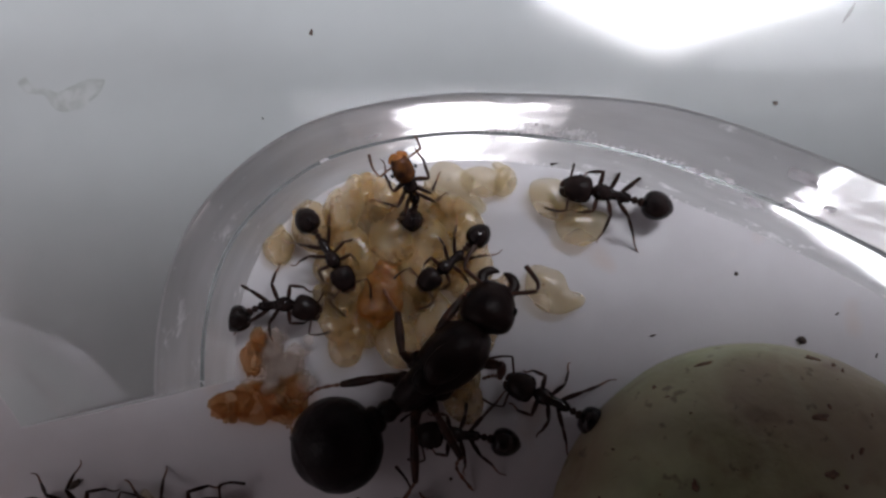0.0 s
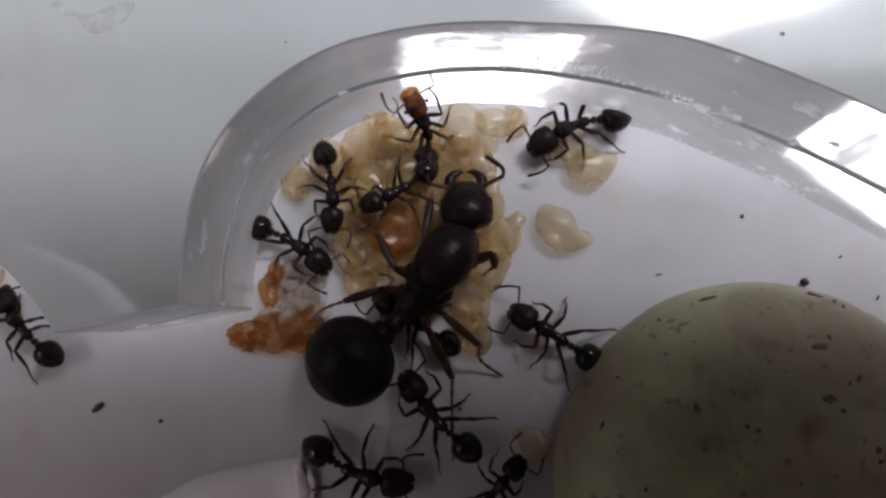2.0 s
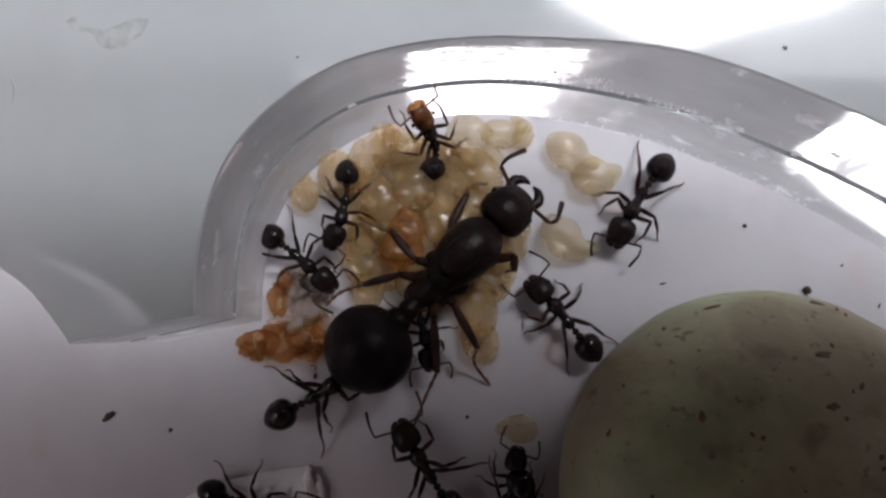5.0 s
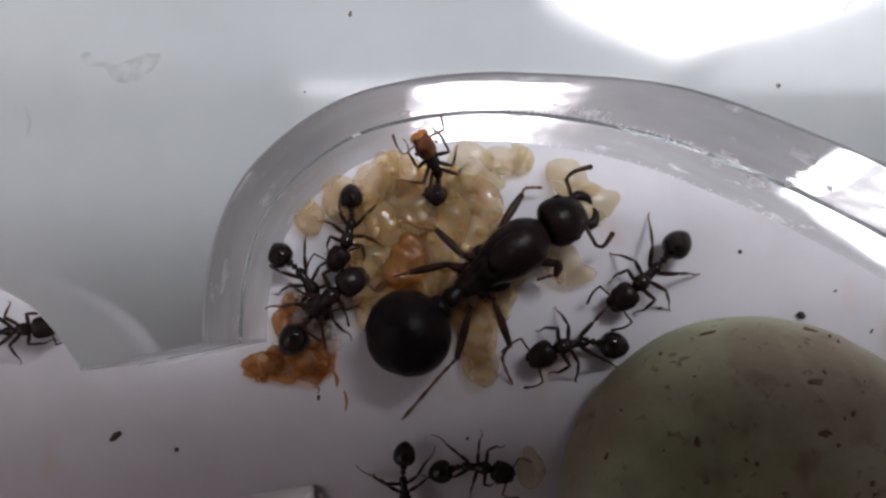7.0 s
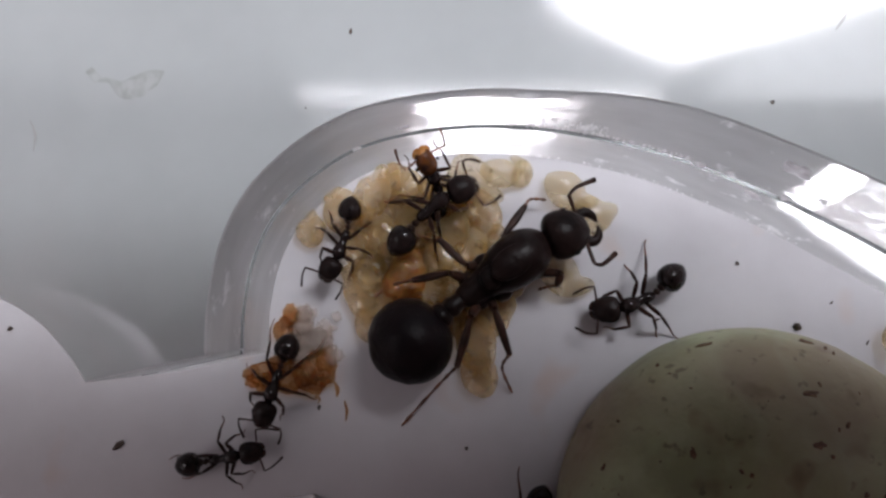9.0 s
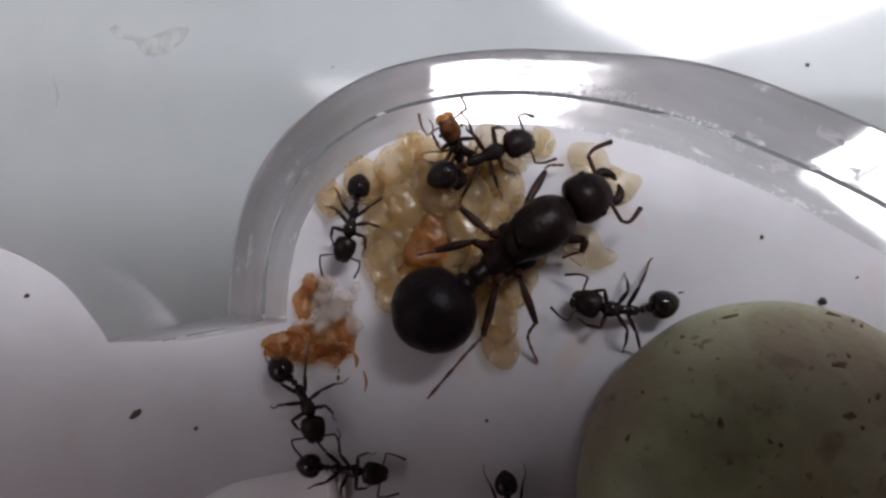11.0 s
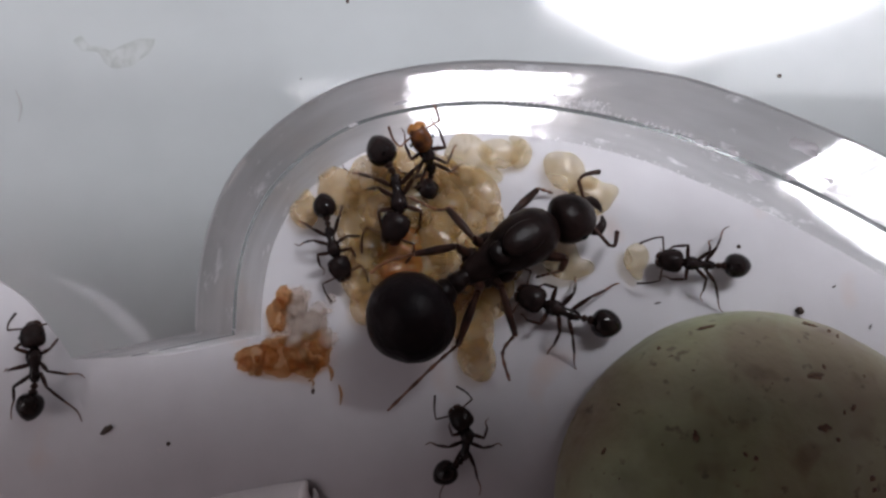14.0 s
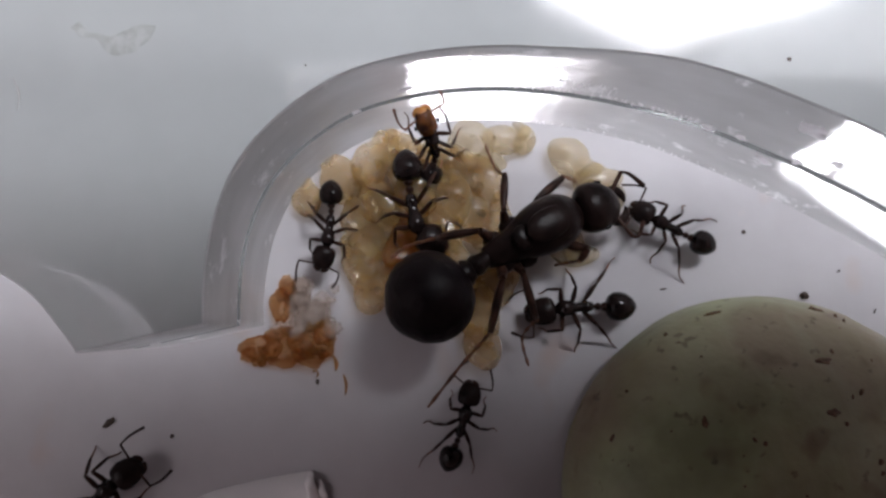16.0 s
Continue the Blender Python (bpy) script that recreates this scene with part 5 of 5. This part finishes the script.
    walk(worker_f_head, [
        (0, neck(worker_f, 3)), (0.5, neck(worker_f, 11)), (1, neck(worker_f, 12)), (1.5, neck(worker_f, 15)), (2, neck(worker_f, 16)),
        (2.5, neck(worker_f, 10)), (3, neck(worker_f, 9)), (3.5, neck(worker_f, 7)), (4, neck(worker_f, 14)), (6.5, neck(worker_f, -5)),
        (7, neck(worker_f, -6)), (7.5, neck(worker_f, -23)), (8, neck(worker_f, -24)), (8.5, neck(worker_f, -20)), (11, neck(worker_f, -18)),
        (11.5, neck(worker_f, -14)), (12, neck(worker_f, -11)), (12.5, neck(worker_f, -9)), (13, neck(worker_f, -8)), (13.5, neck(worker_f, -8)),
        (14, neck(worker_f, -6)), (14.5, neck(worker_f, -5)), (15, neck(worker_f, -7)), (15.5, neck(worker_f, -17)), (16, neck(worker_f, 5)),
    ])
    walk(worker_f_gaster, [
        (0, waist(worker_f, -3)), (0.5, waist(worker_f, -11)), (1, waist(worker_f, -12)), (1.5, waist(worker_f, -14)), (2, waist(worker_f, -16)),
        (2.5, waist(worker_f, -9)), (3, waist(worker_f, -9)), (3.5, waist(worker_f, -6)), (4, waist(worker_f, -10)), (6.5, waist(worker_f, 4)),
        (7, waist(worker_f, 4)), (7.5, waist(worker_f, 22)), (8, waist(worker_f, 21)), (8.5, waist(worker_f, 20)), (11, waist(worker_f, 17)),
        (11.5, waist(worker_f, 14)), (12, waist(worker_f, 11)), (12.5, waist(worker_f, 9)), (13, waist(worker_f, 8)), (13.5, waist(worker_f, 8)),
        (14, waist(worker_f, 6)), (14.5, waist(worker_f, 5)), (15, waist(worker_f, 7)), (15.5, waist(worker_f, 16)), (16, waist(worker_f, -5)),
    ])

    walk(worker_k, [
        (0, at(7.31, -0.93, 1.35, 153)), (0.5, at(7.23, -0.95, 1.35, 148)), (1, at(7.14, -0.58, 1.35, 138)), (1.5, at(7.16, -0.51, 1.35, 132)),
        (2, at(6.90, -0.92, 1.35, 148)), (2.5, at(7.08, -0.87, 1.35, 148)), (3, at(6.95, -1.27, 1.35, 141)), (3.5, at(7.02, -1.28, 1.35, 163)),
        (4, at(7.09, -0.83, 1.35, 128)), (6.5, at(7.22, 2.09, 1.35, 134)), (7, at(7.77, 0.27, 1.35, 191)), (7.5, at(6.25, -3.79, 1.35, 252)),
        (8, at(5.08, -6.08, 1.35, 237)), (8.5, at(5.21, -8.09, 1.35, 242)), (11, at(3.26, -16.51, 1.35, 249)), (16, at(4.04, -16.34, 1.35, 248)),
    ])
    walk(worker_k_head, [
        (0, neck(worker_k, 4)), (0.5, neck(worker_k, 5)), (1, neck(worker_k, -2)), (1.5, neck(worker_k, -11)), (2, neck(worker_k, 2)),
        (2.5, neck(worker_k, 7)), (3, neck(worker_k, 9)), (3.5, neck(worker_k, 26)), (4, neck(worker_k, -2)), (6.5, neck(worker_k, 23)),
        (7, neck(worker_k, 19)), (7.5, neck(worker_k, 9)), (8, neck(worker_k, -10)), (8.5, neck(worker_k, -4)), (11, neck(worker_k, -4)),
        (16, neck(worker_k, -5)),
    ])
    walk(worker_k_gaster, [
        (0, waist(worker_k, -4)), (0.5, waist(worker_k, -5)), (1, waist(worker_k, 2)), (1.5, waist(worker_k, 11)), (2, waist(worker_k, -2)),
        (2.5, waist(worker_k, -6)), (3, waist(worker_k, -7)), (3.5, waist(worker_k, -28)), (4, waist(worker_k, 1)), (6.5, waist(worker_k, -10)),
        (7, waist(worker_k, -21)), (7.5, waist(worker_k, -9)), (8, waist(worker_k, 10)), (8.5, waist(worker_k, 5)), (11, waist(worker_k, 4)),
        (16, waist(worker_k, 4)),
    ])

    walk(worker_l, [
        (0, at(2.37, -2.67, 1.35, 175)), (0.5, at(2.49, -2.24, 1.35, 165)), (1, at(2.62, -2.10, 1.35, 161)), (1.5, at(0.64, -1.54, 1.35, 140)),
        (2, at(-0.90, -0.09, 1.35, 145)), (2.5, at(0.45, -0.87, 1.35, 143)), (3, at(3.00, -2.95, 1.35, 147)), (3.25, at(4.48, -3.54, 1.35, 189)),
        (3.5, at(5.96, -4.14, 1.35, 232)), (4, at(5.38, -6.16, 1.35, 260)), (6.5, at(3.65, -15.81, 1.35, 259)), (16, at(3.42, -16.33, 1.35, 259)),
    ])
    walk(worker_l_head, [
        (0, neck(worker_l, 9)), (0.5, neck(worker_l, 6)), (1, neck(worker_l, -3)), (1.5, neck(worker_l, -3)), (2, neck(worker_l, -0)),
        (2.5, neck(worker_l, -2)), (3, neck(worker_l, 6)), (3.25, neck(worker_l, 4)), (3.5, neck(worker_l, 2)), (4, neck(worker_l, 9)),
        (6.5, neck(worker_l, -0)), (16, neck(worker_l, -0)),
    ])
    walk(worker_l_gaster, [
        (0, waist(worker_l, -10)), (0.5, waist(worker_l, -6)), (1, waist(worker_l, 3)), (1.5, waist(worker_l, 3)), (2, waist(worker_l, 0)),
        (2.5, waist(worker_l, 2)), (3, waist(worker_l, -10)), (3.25, waist(worker_l, -6)), (3.5, waist(worker_l, -2)), (4, waist(worker_l, -8)),
        (6.5, waist(worker_l, 0)), (16, waist(worker_l, 0)),
    ])

    walk(worker_n, [
        (0, at(4.84, -10.72, 1.35, 83)), (1, at(4.70, -10.64, 1.35, 84)), (1.5, at(2.34, -11.40, 1.35, 124)), (1.75, at(3.06, -10.38, 1.35, 86)),
        (2, at(3.79, -9.35, 1.35, 48)), (2.5, at(4.91, -7.38, 1.35, 76)), (3, at(4.93, -8.60, 1.35, 81)), (3.5, at(4.20, -10.81, 1.35, 88)),
        (4, at(4.03, -10.89, 1.35, 86)), (6.5, at(4.47, -5.11, 1.35, 44)), (7, at(2.31, -6.62, 1.35, -4)), (7.5, at(2.70, -8.24, 1.35, -48)),
        (8, at(1.53, -9.95, 1.35, -68)), (8.5, at(1.68, -11.60, 1.35, -71)), (11, at(3.12, -10.66, 1.35, -80)), (11.5, at(4.49, -12.89, 1.35, -79)),
        (12.5, at(4.90, -15.44, 1.35, -79)), (16, at(4.97, -16.21, 1.35, -80)),
    ])
    walk(worker_n_head, [
        (0, neck(worker_n, -0)), (1, neck(worker_n, -0)), (1.5, neck(worker_n, 5)), (1.75, neck(worker_n, 2)), (2, neck(worker_n, -0)),
        (2.5, neck(worker_n, -1)), (3, neck(worker_n, -5)), (3.5, neck(worker_n, -3)), (4, neck(worker_n, -6)), (6.5, neck(worker_n, 0)),
        (7, neck(worker_n, -18)), (7.5, neck(worker_n, 7)), (8, neck(worker_n, 1)), (8.5, neck(worker_n, 7)), (11, neck(worker_n, 4)),
        (11.5, neck(worker_n, 1)), (12.5, neck(worker_n, 1)), (16, neck(worker_n, 1)),
    ])
    walk(worker_n_gaster, [
        (0, waist(worker_n, 0)), (1, waist(worker_n, 0)), (1.5, waist(worker_n, -5)), (1.75, waist(worker_n, -2)), (2, waist(worker_n, 0)),
        (2.5, waist(worker_n, 1)), (3, waist(worker_n, 5)), (3.5, waist(worker_n, 3)), (4, waist(worker_n, 5)), (6.5, waist(worker_n, 0)),
        (7, waist(worker_n, 19)), (7.5, waist(worker_n, -6)), (8, waist(worker_n, -1)), (8.5, waist(worker_n, -7)), (11, waist(worker_n, -3)),
        (11.5, waist(worker_n, -1)), (12.5, waist(worker_n, -1)), (16, waist(worker_n, -1)),
    ])

    walk(worker_p, [
        (0, at(0.43, -8.19, 1.35, 133)), (0.5, at(0.74, -6.95, 1.35, 134)), (1, at(0.40, -6.49, 1.35, 136)), (1.5, at(0.17, -5.35, 1.35, 126)),
        (2, at(0.25, -5.33, 1.35, 130)), (2.5, at(0.33, -5.21, 1.35, 127)), (3, at(0.38, -5.39, 1.35, 127)), (3.5, at(0.21, -5.40, 1.35, 121)),
        (4, at(0.33, -3.94, 1.35, 111)), (6.5, at(-2.61, -14.58, 1.35, 143)), (16, at(-2.74, -15.05, 1.35, 142)),
    ])
    walk(worker_p_head, [
        (0, neck(worker_p, 2)), (0.5, neck(worker_p, 4)), (1, neck(worker_p, 1)), (1.5, neck(worker_p, -8)), (2, neck(worker_p, -8)),
        (2.5, neck(worker_p, -13)), (3, neck(worker_p, -10)), (3.5, neck(worker_p, -8)), (4, neck(worker_p, -2)), (6.5, neck(worker_p, 0)),
        (16, neck(worker_p, 0)),
    ])
    walk(worker_p_gaster, [
        (0, waist(worker_p, -2)), (0.5, waist(worker_p, -5)), (1, waist(worker_p, -1)), (1.5, waist(worker_p, 9)), (2, waist(worker_p, 10)),
        (2.5, waist(worker_p, 15)), (3, waist(worker_p, 12)), (3.5, waist(worker_p, 10)), (4, waist(worker_p, 2)), (6.5, waist(worker_p, -0)),
        (16, waist(worker_p, -0)),
    ])

    walk(worker_r, [
        (0, at(-12.87, -6.57, 1.40, 7)), (0.5, at(-11.00, -6.10, 1.40, 7)), (1, at(-9.01, -6.63, 1.40, -0)), (1.5, at(-5.78, -7.59, 1.40, -18)),
        (2, at(-3.63, -8.56, 1.40, -19)), (2.5, at(-3.00, -8.36, 1.40, -6)), (3, at(-4.32, -8.07, 1.40, -4)), (3.5, at(-6.79, -6.98, 1.40, 27)),
        (4, at(-6.49, -7.00, 1.40, 24)), (6.5, at(-6.11, 2.96, 2.20, 43)), (7, at(-6.37, 2.72, 2.20, 43)), (7.5, at(-4.46, 4.62, 2.20, 43)),
        (8, at(-3.48, 5.70, 2.90, 62)), (8.5, at(-1.61, 7.83, 2.90, 50)), (11, at(1.65, 10.02, 2.90, 23)), (11.5, at(1.94, 10.18, 2.90, 16)),
        (12, at(1.66, 10.14, 2.90, 18)), (12.5, at(0.99, 9.66, 2.90, -2)), (13, at(0.24, 9.50, 2.90, -23)), (13.5, at(-0.81, 9.39, 2.90, -46)),
        (14, at(-1.98, 8.34, 2.90, -81)), (14.5, at(-2.07, 6.99, 2.90, -95)), (15, at(-1.39, 7.17, 2.90, -75)), (15.5, at(-1.20, 6.49, 2.90, -73)),
        (16, at(-1.28, 6.53, 2.90, -78)),
    ])
    walk(worker_r_head, [
        (0, neck(worker_r, -3)), (0.5, neck(worker_r, -3)), (1, neck(worker_r, 4)), (1.5, neck(worker_r, -8)), (2, neck(worker_r, 13)),
        (2.5, neck(worker_r, 16)), (3, neck(worker_r, 40)), (3.5, neck(worker_r, 23)), (4, neck(worker_r, 12)), (6.5, neck(worker_r, -8)),
        (7, neck(worker_r, -10)), (7.5, neck(worker_r, -14)), (8, neck(worker_r, 0)), (8.5, neck(worker_r, -17)), (11, neck(worker_r, -3)),
        (11.5, neck(worker_r, -13)), (12, neck(worker_r, -12)), (12.5, neck(worker_r, -23)), (13, neck(worker_r, -33)), (13.5, neck(worker_r, -46)),
        (14, neck(worker_r, -30)), (14.5, neck(worker_r, 2)), (15, neck(worker_r, 11)), (15.5, neck(worker_r, 22)), (16, neck(worker_r, 46)),
    ])
    walk(worker_r_gaster, [
        (0, waist(worker_r, 3)), (0.5, waist(worker_r, 3)), (1, waist(worker_r, -4)), (1.5, waist(worker_r, 8)), (2, waist(worker_r, -15)),
        (2.5, waist(worker_r, -16)), (3, waist(worker_r, -40)), (3.5, waist(worker_r, -27)), (4, waist(worker_r, -14)), (6.5, waist(worker_r, 7)),
        (7, waist(worker_r, 12)), (7.5, waist(worker_r, 10)), (8, waist(worker_r, -0)), (8.5, waist(worker_r, 14)), (11, waist(worker_r, 3)),
        (11.5, waist(worker_r, 14)), (12, waist(worker_r, 14)), (12.5, waist(worker_r, 20)), (13, waist(worker_r, 29)), (13.5, waist(worker_r, 36)),
        (14, waist(worker_r, 20)), (14.5, waist(worker_r, -2)), (15, waist(worker_r, -10)), (15.5, waist(worker_r, -16)), (16, waist(worker_r, -6)),
    ])

    walk(worker_s, [
        (0, at(-18.29, -6.02, 1.35, -4)), (0.5, at(-16.93, -2.84, 1.35, -14)), (1, at(-15.38, -2.81, 1.35, -12)), (1.25, at(-17.72, -2.82, 1.35, 33)),
        (1.5, at(-20.06, -2.83, 1.35, 78)), (2, at(-22.92, -0.29, 1.35, 129)), (2.5, at(-24.89, -0.19, 1.35, 155)), (3, at(-24.21, -1.81, 1.35, 136)),
        (3.25, at(-20.76, -2.06, 1.35, 65)), (3.5, at(-17.31, -2.31, 1.35, -7)), (4, at(-13.41, -4.09, 1.35, -11)), (6.5, at(-9.18, -15.44, 1.35, -22)),
        (16, at(-9.18, -15.83, 1.35, -22)),
    ])
    walk(worker_s_head, [
        (0, neck(worker_s, -13)), (0.5, neck(worker_s, -10)), (1, neck(worker_s, -12)), (1.25, neck(worker_s, 4)), (1.5, neck(worker_s, 19)),
        (2, neck(worker_s, -13)), (2.5, neck(worker_s, 4)), (3, neck(worker_s, 1)), (3.25, neck(worker_s, -4)), (3.5, neck(worker_s, -9)),
        (4, neck(worker_s, -5)), (6.5, neck(worker_s, 7)), (16, neck(worker_s, 7)),
    ])
    walk(worker_s_gaster, [
        (0, waist(worker_s, 12)), (0.5, waist(worker_s, 10)), (1, waist(worker_s, 11)), (1.25, waist(worker_s, -5)), (1.5, waist(worker_s, -21)),
        (2, waist(worker_s, 12)), (2.5, waist(worker_s, -3)), (3, waist(worker_s, -2)), (3.25, waist(worker_s, 3)), (3.5, waist(worker_s, 7)),
        (4, waist(worker_s, 4)), (6.5, waist(worker_s, -7)), (16, waist(worker_s, -7)),
    ])

    walk(worker_u, [
        (0, at(31.10, 1.21, 1.35, 158)), (12.5, at(29.43, -0.11, 1.35, 160)), (13, at(24.47, 1.90, 1.35, 131)), (13.5, at(19.98, 4.32, 1.35, 160)),
        (14, at(15.42, 4.59, 1.35, 175)), (14.5, at(14.28, 5.24, 1.35, 154)), (15, at(13.70, 5.46, 1.35, 158)), (15.5, at(13.41, 5.97, 1.35, 158)),
        (16, at(13.35, 6.01, 1.35, 152)),
    ])
    walk(worker_u_head, [
        (0, neck(worker_u, -4)), (12.5, neck(worker_u, -4)), (13, neck(worker_u, 13)), (13.5, neck(worker_u, 3)), (14, neck(worker_u, -5)),
        (14.5, neck(worker_u, -11)), (15, neck(worker_u, 2)), (15.5, neck(worker_u, 7)), (16, neck(worker_u, -4)),
    ])
    walk(worker_u_gaster, [
        (0, waist(worker_u, 3)), (12.5, waist(worker_u, 3)), (13, waist(worker_u, -10)), (13.5, waist(worker_u, -3)), (14, waist(worker_u, 5)),
        (14.5, waist(worker_u, 9)), (15, waist(worker_u, -2)), (15.5, waist(worker_u, -7)), (16, waist(worker_u, 3)),
    ])

    walk(worker_j, [
        (0, at(-27.92, -13.85, 1.35, 40)), (15, at(-27.76, -16.66, 1.35, 41)), (15.5, at(-22.86, -12.42, 1.35, 46)), (16, at(-18.66, -8.77, 1.35, 41)),
    ])
    walk(worker_j_head, [
        (0, neck(worker_j, -4)), (15, neck(worker_j, -3)), (15.5, neck(worker_j, 0)), (16, neck(worker_j, -3)),
    ])
    walk(worker_j_gaster, [
        (0, waist(worker_j, 4)), (15, waist(worker_j, 4)), (15.5, waist(worker_j, -0)), (16, waist(worker_j, 3)),
    ])
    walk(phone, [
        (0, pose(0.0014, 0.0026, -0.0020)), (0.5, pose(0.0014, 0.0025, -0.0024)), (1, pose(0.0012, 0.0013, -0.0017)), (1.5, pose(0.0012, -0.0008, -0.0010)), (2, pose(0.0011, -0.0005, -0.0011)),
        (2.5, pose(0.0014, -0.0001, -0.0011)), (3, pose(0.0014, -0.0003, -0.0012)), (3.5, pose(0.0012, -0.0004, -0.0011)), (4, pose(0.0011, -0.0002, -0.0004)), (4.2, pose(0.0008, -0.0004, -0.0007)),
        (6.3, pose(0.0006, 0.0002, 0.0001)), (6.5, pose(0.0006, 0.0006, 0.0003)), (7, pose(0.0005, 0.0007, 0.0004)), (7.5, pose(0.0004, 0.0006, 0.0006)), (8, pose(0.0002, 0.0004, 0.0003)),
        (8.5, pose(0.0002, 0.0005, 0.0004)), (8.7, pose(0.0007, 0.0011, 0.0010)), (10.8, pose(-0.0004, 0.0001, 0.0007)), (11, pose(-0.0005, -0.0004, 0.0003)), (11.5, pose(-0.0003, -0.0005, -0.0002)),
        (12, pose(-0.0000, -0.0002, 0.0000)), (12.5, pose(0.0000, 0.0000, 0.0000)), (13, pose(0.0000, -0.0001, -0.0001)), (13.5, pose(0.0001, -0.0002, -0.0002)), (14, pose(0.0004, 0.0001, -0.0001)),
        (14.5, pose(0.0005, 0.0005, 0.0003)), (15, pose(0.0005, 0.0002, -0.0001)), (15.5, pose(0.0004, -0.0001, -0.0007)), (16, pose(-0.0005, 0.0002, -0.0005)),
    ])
    for seed, ant in enumerate(WORKERS):
        stride(ant, 20, seed)
    stride(queen, 5, 77, lambda t: -30 * max(0.0, min(1.0, (t - 15.2) / 0.6)))
    legs = [c for c in queen.children if c.name.split(".")[0] == "leg"]
    step(legs[0], [(0, -10), (1, -6), (1.5, 3), (2.5, 8), (3, 4), (4, 0), (6.5, 2), (8, -2), (11, 3), (12.5, 0), (13.5, -5), (14.5, -8), (16, -8)])
    step(legs[1], [(0, -43), (1, -40), (2, -34), (2.5, -30), (4, -25), (6.5, 0), (11, 1), (12.5, 0), (14, -3), (14.5, -16), (15, -48), (15.5, -49), (16, -44)])
    step(legs[2], [(0, -4), (1, -2), (2.5, -14), (4, -10), (6.5, 0), (12.5, 0), (14, 2), (15, 4), (16, 6)])
    step(legs[3], [(0, 0), (1.5, 6), (2.5, 10), (4, 6), (6.5, 0), (11, 3), (16, -3)])
    step(legs[4], [(0, 4), (1.5, 10), (2.5, 13), (4, 6), (6.5, 0), (12.5, 0), (14.5, 4), (16, 6)])
    step(legs[5], [(0, 11), (1.5, 22), (2.5, 26), (4, 20), (6.5, 0), (12.5, 0), (14, 0), (14.5, 13), (15, 12), (16, 12)])
    carry(carried_larva_n, worker_n)
    carry(carried_larva_s, worker_s)
    carry(carried_larva_u, worker_u)


motions()
